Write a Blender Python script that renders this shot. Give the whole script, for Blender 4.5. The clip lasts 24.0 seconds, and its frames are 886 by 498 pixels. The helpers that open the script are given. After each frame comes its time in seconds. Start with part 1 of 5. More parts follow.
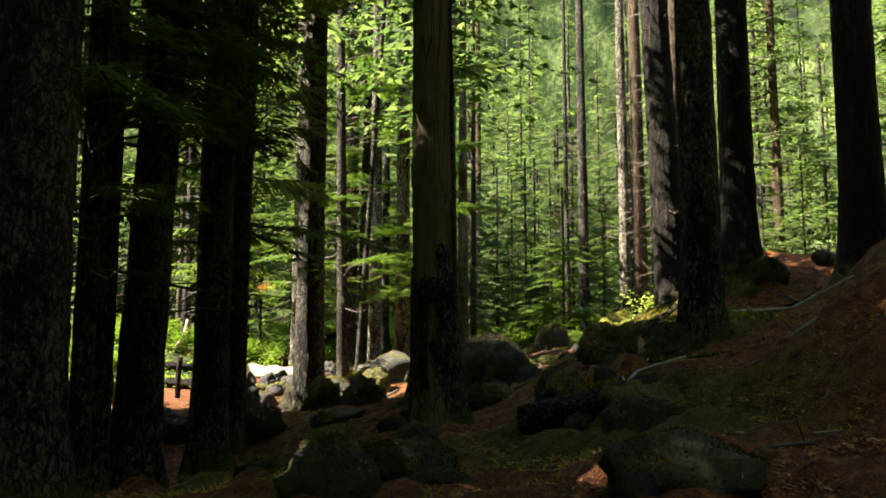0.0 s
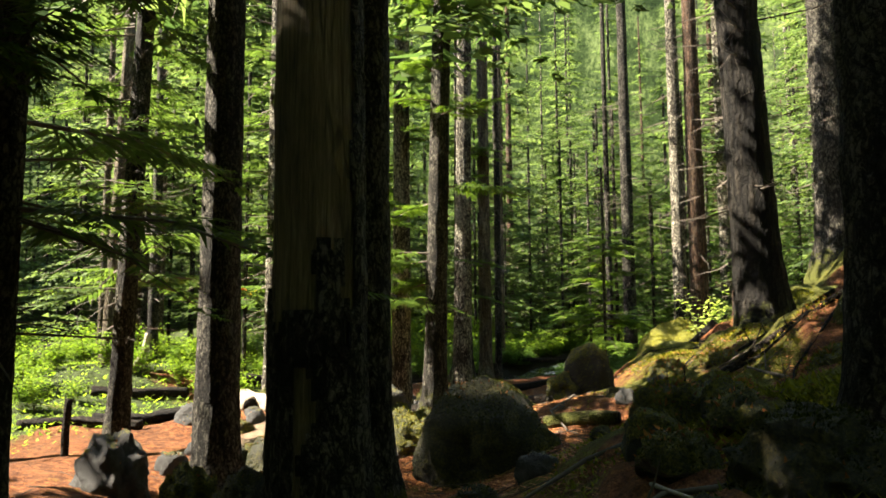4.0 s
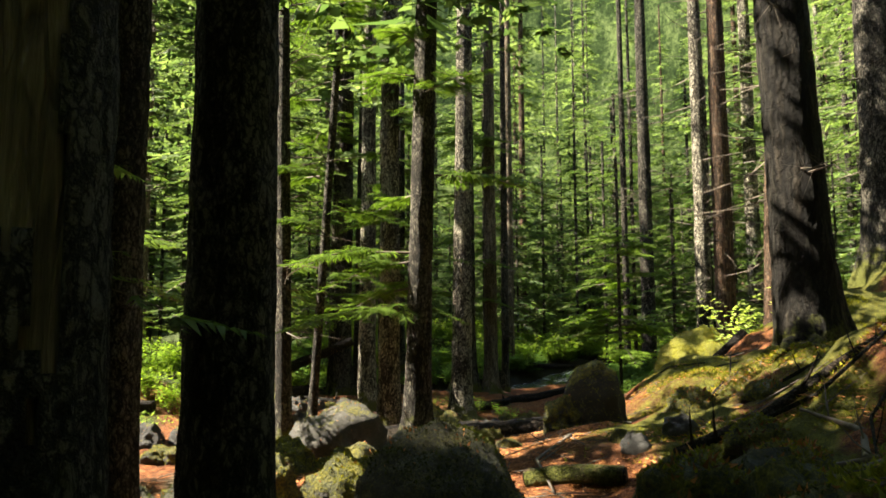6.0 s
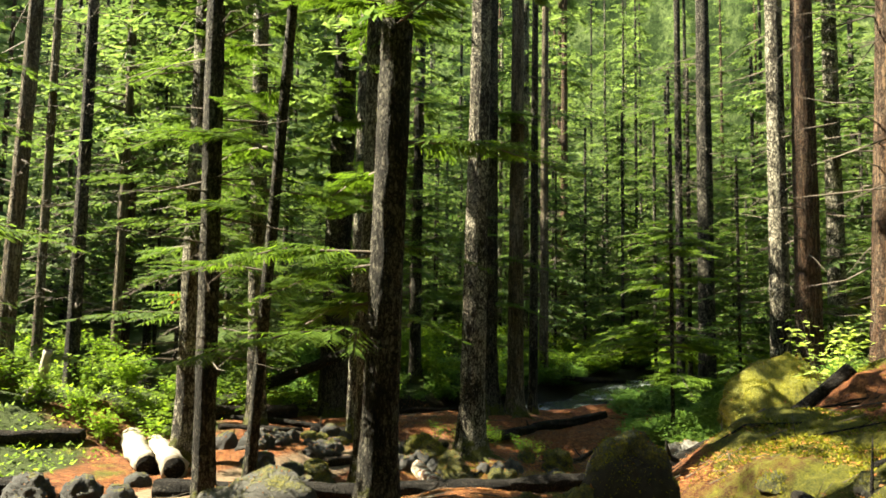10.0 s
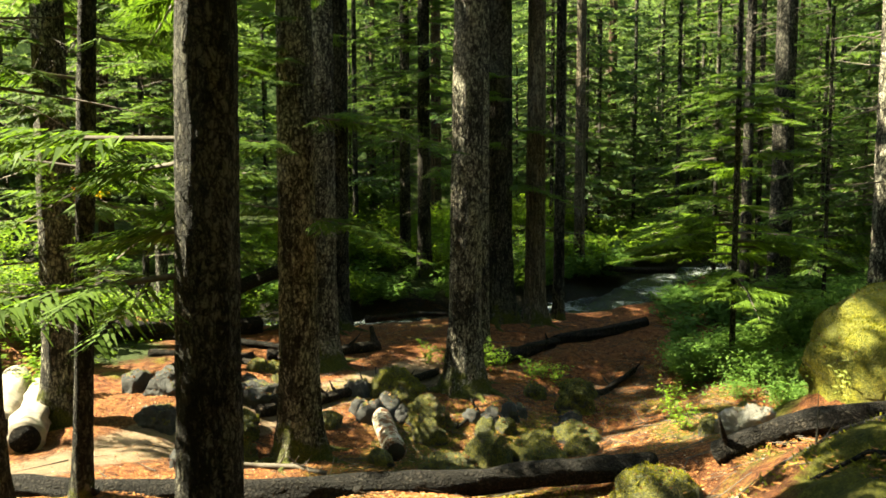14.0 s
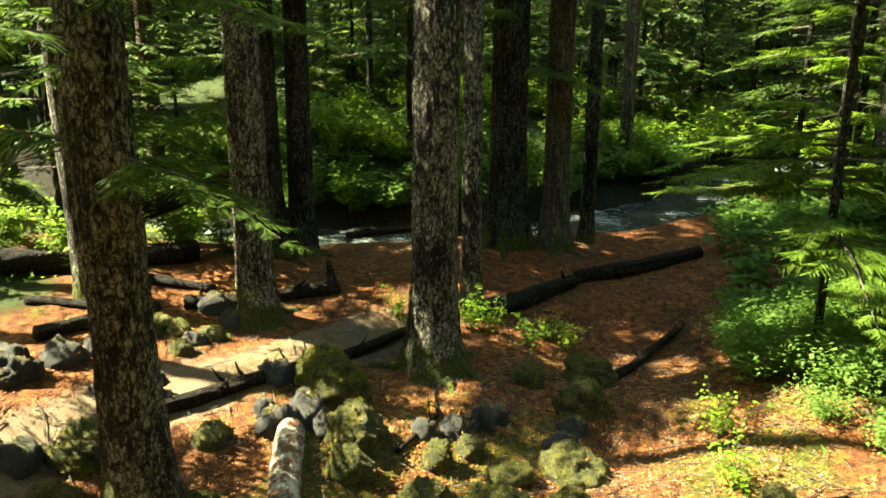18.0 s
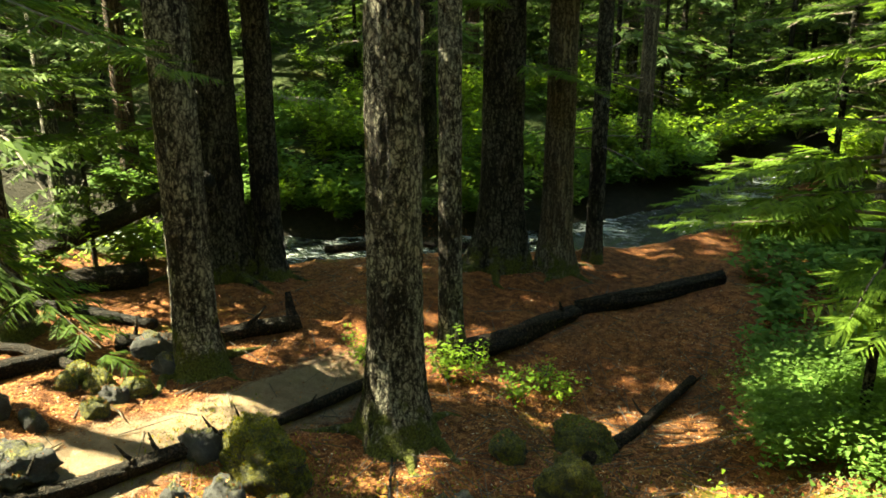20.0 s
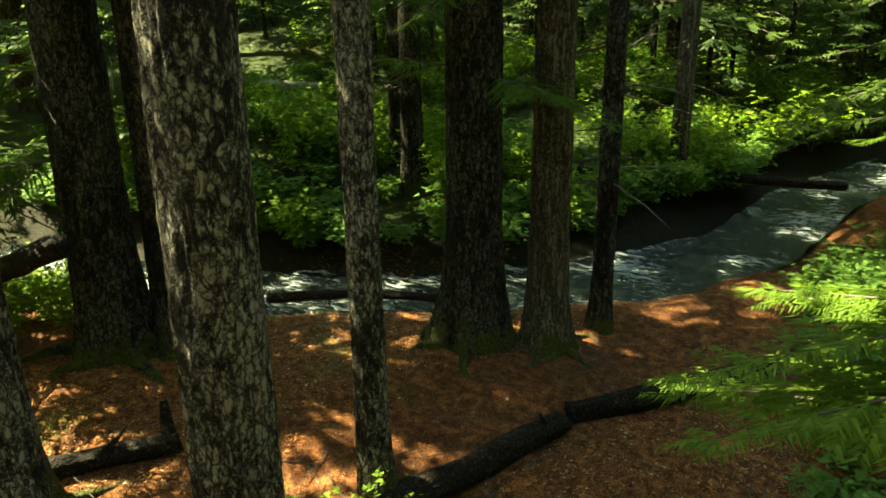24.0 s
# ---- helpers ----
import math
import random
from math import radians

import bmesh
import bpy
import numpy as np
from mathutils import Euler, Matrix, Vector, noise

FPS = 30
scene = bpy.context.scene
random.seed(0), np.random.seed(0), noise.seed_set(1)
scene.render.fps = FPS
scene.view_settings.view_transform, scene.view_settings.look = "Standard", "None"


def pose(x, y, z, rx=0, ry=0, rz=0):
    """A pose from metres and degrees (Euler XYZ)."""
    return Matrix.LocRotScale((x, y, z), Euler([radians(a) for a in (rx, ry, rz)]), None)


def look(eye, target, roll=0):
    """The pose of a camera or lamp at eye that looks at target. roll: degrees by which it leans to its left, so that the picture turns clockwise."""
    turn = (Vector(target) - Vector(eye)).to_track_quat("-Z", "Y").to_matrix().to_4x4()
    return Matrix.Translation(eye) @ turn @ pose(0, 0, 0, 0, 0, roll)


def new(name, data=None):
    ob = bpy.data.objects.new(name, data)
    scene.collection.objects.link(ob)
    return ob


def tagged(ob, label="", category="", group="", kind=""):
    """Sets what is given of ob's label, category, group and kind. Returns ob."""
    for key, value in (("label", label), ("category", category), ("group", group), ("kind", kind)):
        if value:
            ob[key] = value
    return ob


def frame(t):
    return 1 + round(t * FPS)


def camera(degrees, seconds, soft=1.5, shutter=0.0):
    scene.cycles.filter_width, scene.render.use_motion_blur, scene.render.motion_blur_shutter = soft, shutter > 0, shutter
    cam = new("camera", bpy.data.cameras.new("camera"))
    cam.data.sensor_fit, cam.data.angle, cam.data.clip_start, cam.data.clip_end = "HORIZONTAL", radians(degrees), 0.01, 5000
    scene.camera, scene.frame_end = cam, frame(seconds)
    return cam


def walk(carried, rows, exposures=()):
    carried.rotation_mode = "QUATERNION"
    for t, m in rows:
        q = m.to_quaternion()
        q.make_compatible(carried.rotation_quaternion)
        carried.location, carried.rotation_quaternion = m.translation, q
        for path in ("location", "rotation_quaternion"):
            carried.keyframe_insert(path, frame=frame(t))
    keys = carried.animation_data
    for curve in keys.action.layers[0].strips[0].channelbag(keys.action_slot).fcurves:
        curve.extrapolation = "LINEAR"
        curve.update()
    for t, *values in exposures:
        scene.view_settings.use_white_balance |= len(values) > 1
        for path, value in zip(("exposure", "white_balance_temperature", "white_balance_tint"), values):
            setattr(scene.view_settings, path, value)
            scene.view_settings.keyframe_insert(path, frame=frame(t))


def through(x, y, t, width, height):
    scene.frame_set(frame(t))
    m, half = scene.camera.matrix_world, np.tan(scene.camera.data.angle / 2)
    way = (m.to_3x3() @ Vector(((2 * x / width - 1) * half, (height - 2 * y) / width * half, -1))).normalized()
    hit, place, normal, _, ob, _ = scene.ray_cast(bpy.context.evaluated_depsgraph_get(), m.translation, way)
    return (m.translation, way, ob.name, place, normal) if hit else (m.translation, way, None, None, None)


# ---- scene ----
cam = camera(60, 24.0, soft=1.7)

# seconds, eye x y z, heading to the left of +y, tilt up, roll
PATH = [
    (0, 0.001, -0.000, 1.000, 6.74, 6.56, 0.11),
    (0.5, 0.006, 0.568, 1.087, 7.11, 6.41, 0.06),
    (1, 0.012, 1.131, 1.171, 7.49, 6.26, -0.00),
    (1.5, 0.024, 1.687, 1.250, 7.91, 6.12, -0.02),
    (2, 0.043, 2.233, 1.323, 8.33, 6.00, -0.05),
    (2.5, 0.073, 2.773, 1.388, 8.68, 5.90, -0.00),
    (4.5, 0.293, 4.834, 1.555, 10.12, 6.20, -0.41),
    (5, 0.342, 5.332, 1.615, 10.37, 6.05, -0.44),
    (5.5, 0.396, 5.817, 1.665, 10.76, 6.09, -0.31),
    (6, 0.453, 6.290, 1.714, 11.31, 6.03, -0.15),
    (6.5, 0.495, 6.757, 1.763, 11.74, 5.96, -0.16),
    (7, 0.519, 7.225, 1.823, 12.30, 5.82, -0.03),
    (7.5, 0.530, 7.691, 1.887, 12.76, 5.73, 0.18),
    (8, 0.535, 8.151, 1.951, 13.21, 5.58, 0.30),
    (8.5, 0.536, 8.597, 2.008, 13.68, 5.50, 0.49),
    (9, 0.524, 9.033, 2.059, 14.15, 5.48, 0.83),
    (9.5, 0.513, 9.461, 2.104, 14.52, 5.44, 1.06),
    (11.5, 0.633, 11.417, 2.368, 16.54, 4.08, 0.08),
    (12, 0.645, 11.901, 2.417, 17.08, 2.49, 0.07),
    (12.5, 0.655, 12.390, 2.467, 17.63, 0.75, 0.13),
    (13, 0.661, 12.888, 2.519, 18.15, -0.98, 0.13),
    (13.5, 0.653, 13.394, 2.565, 18.66, -2.71, 0.01),
    (14, 0.631, 13.899, 2.604, 19.12, -4.50, -0.10),
    (14.5, 0.599, 14.397, 2.637, 19.59, -6.34, -0.06),
    (15, 0.564, 14.884, 2.676, 20.08, -8.14, 0.05),
    (15.5, 0.533, 15.361, 2.722, 20.51, -9.82, 0.11),
    (16, 0.506, 15.829, 2.777, 20.98, -11.31, 0.19),
    (16.5, 0.485, 16.285, 2.835, 21.55, -12.74, 0.20),
    (17, 0.470, 16.730, 2.894, 22.35, -14.02, 0.11),
    (17.5, 0.461, 17.176, 2.953, 23.03, -14.55, 0.22),
    (18, 0.454, 17.622, 3.010, 23.69, -14.94, 0.13),
    (18.5, 0.445, 18.061, 3.064, 24.28, -15.33, -0.01),
    (20.5, 0.294, 19.647, 3.218, 26.05, -16.68, -0.15),
    (21, 0.262, 20.038, 3.265, 26.53, -17.03, -0.27),
    (21.5, 0.231, 20.424, 3.315, 27.07, -17.42, -0.41),
    (22, 0.197, 20.806, 3.369, 27.62, -17.80, -0.39),
    (22.5, 0.155, 21.179, 3.427, 28.10, -18.21, -0.52),
    (23, 0.107, 21.537, 3.480, 28.60, -18.64, -0.66),
    (23.5, 0.053, 21.885, 3.527, 29.02, -19.04, -0.78),
    (24, -0.001, 22.225, 3.567, 29.47, -19.45, -0.85),
]
walk(cam, [(t, pose(x, y, z, 90 + tilt, 0, yaw) @ pose(0, 0, 0, 0, 0, roll)) for t, x, y, z, yaw, tilt, roll in PATH],
     exposures=[(0, 3.2, 7200, 11), (2.5, 3.3, 7200, 11), (6, 3.1, 7400, 9), (9, 3.1, 7600, 3), (12, 3.2, 7800, 0), (15, 3.35, 8100, -6), (17, 3.55, 8300, -8), (20, 3.75, 8600, -9), (24, 3.7, 9600, -14)])

# ---- daylight ----
SUN_TO = Vector((-0.69, -0.12, 0.70)).normalized()
sun_az = math.atan2(SUN_TO.x, SUN_TO.y)
world = bpy.data.worlds.new("sky")
scene.world = world
world.use_nodes = True
wn = world.node_tree.nodes
sky = wn.new("ShaderNodeTexSky")
sky.sky_type, sky.sun_disc = "NISHITA", False
sky.sun_elevation, sky.sun_rotation = math.asin(SUN_TO.z), sun_az
world.node_tree.links.new(sky.outputs[0], wn["Background"].inputs[0])
wn["Background"].inputs[1].default_value = 0.085
lamp = bpy.data.lights.new("sun", "SUN")
lamp.energy, lamp.angle, lamp.color = 5.0, radians(0.53), (1.0, 0.93, 0.80)
sun = new("sun", lamp)
sun.matrix_world = look((0, 0, 40), Vector((0, 0, 40)) - SUN_TO)


# ---- materials ----
def shader(name):
    m = bpy.data.materials.new(name)
    m.use_nodes = True
    nt = m.node_tree
    return m, nt, nt.nodes["Principled BSDF"]


def node(nt, kind, **values):
    n = nt.nodes.new(kind)
    for key, v in values.items():
        n.inputs[key.replace("_", " ")].default_value = v
    return n


def ramp(nt, source, stops):
    r = nt.nodes.new("ShaderNodeValToRGB")
    els = r.color_ramp.elements
    while len(els) < len(stops):
        els.new(0.5)
    for e, (p, c) in zip(els, stops):
        e.position, e.color = p, (*c, 1) if len(c) == 3 else c
    nt.links.new(source, r.inputs[0])
    return r.outputs[0]


def mix(nt, fac, a, b, kind="MIX"):
    n = nt.nodes.new("ShaderNodeMix")
    n.data_type, n.blend_type = "RGBA", kind
    if isinstance(fac, (int, float)):
        n.inputs[0].default_value = fac
    else:
        nt.links.new(fac, n.inputs[0])
    for sock, v in ((n.inputs[6], a), (n.inputs[7], b)):
        if isinstance(v, tuple):
            sock.default_value = (*v, 1)
        else:
            nt.links.new(v, sock)
    return n.outputs[2]


def maths(nt, op, a, b=0.0):
    n = nt.nodes.new("ShaderNodeMath")
    n.operation = op
    for sock, v in zip(n.inputs, (a, b)):
        if isinstance(v, (int, float)):
            sock.default_value = v
        else:
            nt.links.new(v, sock)
    return n.outputs[0]


def coords(nt, scale=(1, 1, 1), kind="Object"):
    tc, mp = nt.nodes.new("ShaderNodeTexCoord"), nt.nodes.new("ShaderNodeMapping")
    mp.inputs["Scale"].default_value = scale
    nt.links.new(tc.outputs[kind], mp.inputs[0])
    return mp.outputs[0]


def noise_tex(nt, vec, scale, detail=5.0, rough=0.6, dist=0.0):
    n = node(nt, "ShaderNodeTexNoise", Scale=scale, Detail=detail, Roughness=rough, Distortion=dist)
    nt.links.new(vec, n.inputs["Vector"])
    return n.outputs[0]


def voronoi(nt, vec, scale, feature="F1"):
    n = node(nt, "ShaderNodeTexVoronoi", Scale=scale)
    n.feature = feature
    nt.links.new(vec, n.inputs["Vector"])
    return n.outputs["Distance"]


def bump(nt, bsdf, height, strength, distance):
    b = node(nt, "ShaderNodeBump", Strength=strength, Distance=distance)
    nt.links.new(height, b.inputs["Height"])
    nt.links.new(b.outputs[0], bsdf.inputs["Normal"])


def bark_material(name, dark, mid, light, lichen=0.5, moss=1.0, stretch=0.45, moss_at=0.25, plate=21.0, crack=0.20, deep=0.035):
    """Flaking bark: ragged plates of uneven shade between black furrows, pale lichen, and moss round the foot of the trunk."""
    m, nt, b = shader(name)
    warp = node(nt, "ShaderNodeTexNoise", Scale=11.0, Detail=4.0, Roughness=0.7)
    nt.links.new(coords(nt), warp.inputs["Vector"])
    v = nt.nodes.new("ShaderNodeVectorMath")
    v.operation = "MULTIPLY_ADD"
    nt.links.new(warp.outputs["Color"], v.inputs[0])
    v.inputs[1].default_value = (0.12, 0.12, 0.09)
    nt.links.new(coords(nt, (1, 1, stretch)), v.inputs[2])
    v = v.outputs[0]
    cell = node(nt, "ShaderNodeTexVoronoi", Scale=plate, Randomness=1.0)
    nt.links.new(v, cell.inputs["Vector"])
    shade = nt.nodes.new("ShaderNodeSeparateColor")
    nt.links.new(cell.outputs["Color"], shade.inputs[0])
    furrow = ramp(nt, voronoi(nt, v, plate, "DISTANCE_TO_EDGE"), [(0.0, (0.06, 0.06, 0.06)), (crack, (1, 1, 1))])
    grain = noise_tex(nt, v, 55, 8, 0.8)
    broad = noise_tex(nt, coords(nt, (1, 1, 0.4)), 2.6, 4)
    tone = mix(nt, 0.18, mix(nt, 0.35, grain, broad), shade.outputs[0])
    base = ramp(nt, tone, [(0.30, dark), (0.5, mid), (0.68, light)])
    spots = noise_tex(nt, coords(nt, (1, 1, 0.42)), 21, 7, 0.78, 0.9)
    pale = ramp(nt, maths(nt, "MULTIPLY", spots, maths(nt, "ADD", broad, 0.5)), [(0.46, (0, 0, 0)), (0.56, (1, 1, 1))])
    base = mix(nt, maths(nt, "MULTIPLY", pale, lichen), base, (0.36, 0.34, 0.27))
    col = mix(nt, furrow, tuple(0.3 * c for c in dark), base)
    geo = nt.nodes.new("ShaderNodeTexCoord")
    sep = nt.nodes.new("ShaderNodeSeparateXYZ")
    nt.links.new(geo.outputs["Object"], sep.inputs[0])
    ragged = noise_tex(nt, coords(nt), 5.0, 5, 0.7)
    low = maths(nt, "SUBTRACT", maths(nt, "ADD", maths(nt, "MULTIPLY", ragged, 2.2), moss_at - 1.1), sep.outputs[2])
    mossy = ramp(nt, low, [(0.0, (0, 0, 0)), (0.3, (moss, moss, moss))])
    green = ramp(nt, noise_tex(nt, coords(nt), 60, 3), [(0.3, (0.016, 0.020, 0.004)), (0.7, (0.12, 0.13, 0.022))])
    nt.links.new(mix(nt, mossy, col, green), b.inputs["Base Color"])
    b.inputs["Roughness"].default_value = 0.9
    b.inputs["Specular IOR Level"].default_value = 0.2
    bump(nt, b, maths(nt, "ADD", furrow, maths(nt, "MULTIPLY", grain, 0.9)), 1.0, deep)
    return m


def rock_material(name, dark, light, moss_low, cover=1.0, sun_tint=0.0, tone=1.0):
    """Stone, with moss on the faces that look up, brightened on request as if sunlit."""
    m, nt, b = shader(name)
    v = coords(nt)
    speck = noise_tex(nt, v, 17, 10, 0.8)
    broad = noise_tex(nt, v, 2.2, 4)
    stone = ramp(nt, mix(nt, 0.45, speck, broad), [(0.36, dark), (0.52, tuple(0.35 * (p + q) for p, q in zip(dark, light))), (0.68, light)])
    geo = nt.nodes.new("ShaderNodeNewGeometry")
    sep = nt.nodes.new("ShaderNodeSeparateXYZ")
    nt.links.new(geo.outputs["Normal"], sep.inputs[0])
    ragged = maths(nt, "MULTIPLY", maths(nt, "SUBTRACT", noise_tex(nt, v, 3.5, 6, 0.7), 0.5), 2.6)
    up = maths(nt, "ADD", maths(nt, "ADD", sep.outputs[2], 0.7 if sun_tint else (0.35 if moss_low < 0.5 else 0.0)), ragged)
    mask = ramp(nt, up, [(max(0.0, moss_low - 0.15), (0, 0, 0)), (moss_low + 0.15, (cover, cover, cover))])
    fuzz = noise_tex(nt, v, 48, 8, 0.8)
    green = ramp(nt, mix(nt, 0.4, fuzz, noise_tex(nt, v, 7, 6, 0.75)), [(0.36, (0.006 + sun_tint, 0.008 + sun_tint, 0.002)), (0.48, (0.055 * tone + sun_tint, 0.060 * tone + sun_tint, 0.008)), (0.62, (0.27 * tone + sun_tint, 0.24 * tone + sun_tint, 0.014))])
    nt.links.new(mix(nt, mask, stone, green), b.inputs["Base Color"])
    b.inputs["Roughness"].default_value = 0.85
    bump(nt, b, maths(nt, "ADD", speck, maths(nt, "MULTIPLY", mask, maths(nt, "ADD", maths(nt, "MULTIPLY", fuzz, 1.5), noise_tex(nt, v, 22, 4, 0.7)))), 1.0, 0.09)
    return m


def leaf_material(name, dark, light, through=0.45):
    """Thin leaves, which let some of the light through."""
    m, nt, b = shader(name)
    geo = nt.nodes.new("ShaderNodeNewGeometry")
    info = nt.nodes.new("ShaderNodeObjectInfo")
    r = mix(nt, 0.35, geo.outputs["Random Per Island"], info.outputs["Random"])
    col = ramp(nt, r, [(0.1, dark), (0.9, light)])
    nt.links.new(col, b.inputs["Base Color"])
    b.inputs["Roughness"].default_value = 0.65
    b.inputs["Specular IOR Level"].default_value = 0.12
    tr = nt.nodes.new("ShaderNodeBsdfTranslucent")
    warm = mix(nt, 1.0, col, (1.0, 1.0, 0.6), "MULTIPLY")
    bright = nt.nodes.new("ShaderNodeVectorMath")
    bright.operation = "SCALE"
    nt.links.new(warm, bright.inputs[0])
    bright.inputs["Scale"].default_value = 1.5
    nt.links.new(bright.outputs[0], tr.inputs[0])
    mx = nt.nodes.new("ShaderNodeMixShader")
    mx.inputs[0].default_value = through
    nt.links.new(b.outputs[0], mx.inputs[1])
    nt.links.new(tr.outputs[0], mx.inputs[2])
    nt.links.new(mx.outputs[0], nt.nodes["Material Output"].inputs[0])
    return m


def plain_material(name, low, high, scale=8.0, rough=0.85, stretch=(1, 1, 1), depth=0.01):
    m, nt, b = shader(name)
    v = coords(nt, stretch)
    n = mix(nt, 0.4, noise_tex(nt, v, scale, 8, 0.7), noise_tex(nt, v, scale * 0.2, 3))
    nt.links.new(ramp(nt, n, [(0.3, low), (0.7, high)]), b.inputs["Base Color"])
    b.inputs["Roughness"].default_value = rough
    bump(nt, b, n, 0.8, depth)
    return m


def patchy_material(name, low, high, scale):
    """Red-brown bare wood under ragged flakes of pale bark."""
    m, nt, b = shader(name)
    v = coords(nt)
    flake = noise_tex(nt, v, scale, 7, 0.72, 0.4)
    grain = noise_tex(nt, v, 60, 5, 0.7)
    bare = ramp(nt, grain, [(0.35, tuple(0.3 * c for c in low)), (0.65, low)])
    pale = ramp(nt, grain, [(0.35, tuple(0.45 * c for c in high)), (0.6, high)])
    mask = ramp(nt, flake, [(0.46, (0, 0, 0)), (0.53, (1, 1, 1))])
    nt.links.new(mix(nt, mask, bare, pale), b.inputs["Base Color"])
    b.inputs["Roughness"].default_value = 0.85
    bump(nt, b, maths(nt, "ADD", mask, grain), 0.9, 0.015)
    return m


def weathered_material(name, dark, mid, light):
    """Bare old wood: long upright cracks, streaks of uneven brown and small knots."""
    m, nt, b = shader(name)
    v = coords(nt, (1, 1, 0.09))
    crack = ramp(nt, voronoi(nt, v, 15, "DISTANCE_TO_EDGE"), [(0.0, (0, 0, 0)), (0.07, (1, 1, 1))])
    streak = noise_tex(nt, coords(nt, (1, 1, 0.05)), 42, 6, 0.75, 0.5)
    broad = noise_tex(nt, coords(nt, (1, 1, 0.35)), 3.2, 5, 0.65)
    col = ramp(nt, mix(nt, 0.45, streak, broad), [(0.34, dark), (0.5, mid), (0.66, light)])
    gaps = maths(nt, "MAXIMUM", crack, ramp(nt, broad, [(0.42, (1, 1, 1)), (0.6, (0.15, 0.15, 0.15))]))
    nt.links.new(mix(nt, gaps, tuple(0.25 * c for c in dark), col), b.inputs["Base Color"])
    b.inputs["Roughness"].default_value = 0.85
    b.inputs["Specular IOR Level"].default_value = 0.25
    bump(nt, b, maths(nt, "ADD", gaps, streak), 1.0, 0.03)
    return m


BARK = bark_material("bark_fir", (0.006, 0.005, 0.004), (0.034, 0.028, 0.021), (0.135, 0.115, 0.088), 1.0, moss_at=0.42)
# Fir bark again, with the shade of the deep wood put into its colour.
BARK_SHADED = bark_material("bark_shade", (0.003, 0.003, 0.002), (0.013, 0.011, 0.009), (0.050, 0.043, 0.034), 0.30)
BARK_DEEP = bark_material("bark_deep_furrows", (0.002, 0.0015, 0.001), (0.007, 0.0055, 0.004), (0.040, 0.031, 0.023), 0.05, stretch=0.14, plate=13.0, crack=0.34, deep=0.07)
BARK_PALE = bark_material("bark_pale", (0.05, 0.036, 0.022), (0.13, 0.10, 0.065), (0.24, 0.19, 0.13), 0.3, stretch=0.07)
BARK_RED = bark_material("bark_cedar", (0.022, 0.012, 0.007), (0.085, 0.045, 0.026), (0.18, 0.105, 0.06), 0.15, stretch=0.07)
DEADWOOD = weathered_material("dead_wood", (0.018, 0.013, 0.008), (0.105, 0.083, 0.050), (0.23, 0.19, 0.12))
LOGWOOD = bark_material("log_bark", (0.007, 0.005, 0.004), (0.034, 0.023, 0.015), (0.11, 0.072, 0.046), 0.05, 0.0, 1.0, 0.0, 24.0, crack=0.36, deep=0.05)
LOGGREY = bark_material("log_grey_bark", (0.005, 0.0045, 0.004), (0.024, 0.020, 0.017), (0.075, 0.063, 0.050), 0.0, 0.0, 1.0, 0.0, 24.0, crack=0.34, deep=0.05)
LOGPEEL = patchy_material("log_peeling", (0.21, 0.085, 0.035), (0.50, 0.45, 0.37), 9)
# Near-black for hollows: the shade inside them is put into the colour.
HOLLOW_BLACK = plain_material("hollow_black", (0.004, 0.003, 0.002), (0.022, 0.015, 0.009), 14, 0.95, (1, 1, 1), 0.03)
LOGWHITE = plain_material("log_white", (0.05, 0.034, 0.020), (0.36, 0.32, 0.26), 7, 0.8, (1, 1, 1), 0.02)
TWIG_PALE = plain_material("bleached_twig", (0.10, 0.085, 0.065), (0.34, 0.30, 0.24), 30, 0.9)
TWIG = plain_material("twig", (0.03, 0.022, 0.016), (0.11, 0.09, 0.07), 30, 0.9)
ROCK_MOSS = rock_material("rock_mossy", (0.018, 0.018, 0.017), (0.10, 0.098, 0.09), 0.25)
# Mossy stone darkened in its colour to carry the shade it stands in.
ROCK_MOSS_SHADED = rock_material("rock_mossy_shaded", (0.007, 0.008, 0.006), (0.035, 0.035, 0.03), 0.12, tone=0.4)
# Stone whose black sides are shade put into the colour, mossy on top.
ROCK_SHADED = rock_material("rock_shaded", (0.006, 0.006, 0.005), (0.030, 0.029, 0.025), 0.52, 0.95, tone=0.7)
ROCK_BARE = rock_material("rock_bare", (0.018, 0.019, 0.020), (0.095, 0.095, 0.092), 0.95, 0.8)
ROCK_GREY = rock_material("rock_grey", (0.035, 0.034, 0.03), (0.17, 0.165, 0.145), 0.9, 0.85)
ROCK_PALE = rock_material("rock_pale", (0.20, 0.19, 0.17), (0.55, 0.53, 0.48), 0.95, 0.5)
# Brighter stone and moss: the sun on the boulder is put into their colour.
ROCK_SUNLIT = rock_material("rock_sun_tinted", (0.10, 0.105, 0.08), (0.28, 0.28, 0.21), 0.2, 1.0, 0.09)
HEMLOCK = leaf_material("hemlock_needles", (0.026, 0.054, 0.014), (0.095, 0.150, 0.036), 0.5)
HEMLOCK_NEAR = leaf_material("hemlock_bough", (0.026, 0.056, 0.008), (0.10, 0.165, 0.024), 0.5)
# Same needles paler and bluer: sunlight and air light put into the colour.
HEMLOCK_HAZED = leaf_material("hazed_needles", (0.034, 0.066, 0.026), (0.140, 0.200, 0.078), 0.5)
SHRUB = leaf_material("shrub_leaves", (0.060, 0.12, 0.014), (0.20, 0.30, 0.036), 0.5)
SHRUB_DEEP = leaf_material("herb_leaves", (0.042, 0.095, 0.022), (0.125, 0.215, 0.050), 0.5)
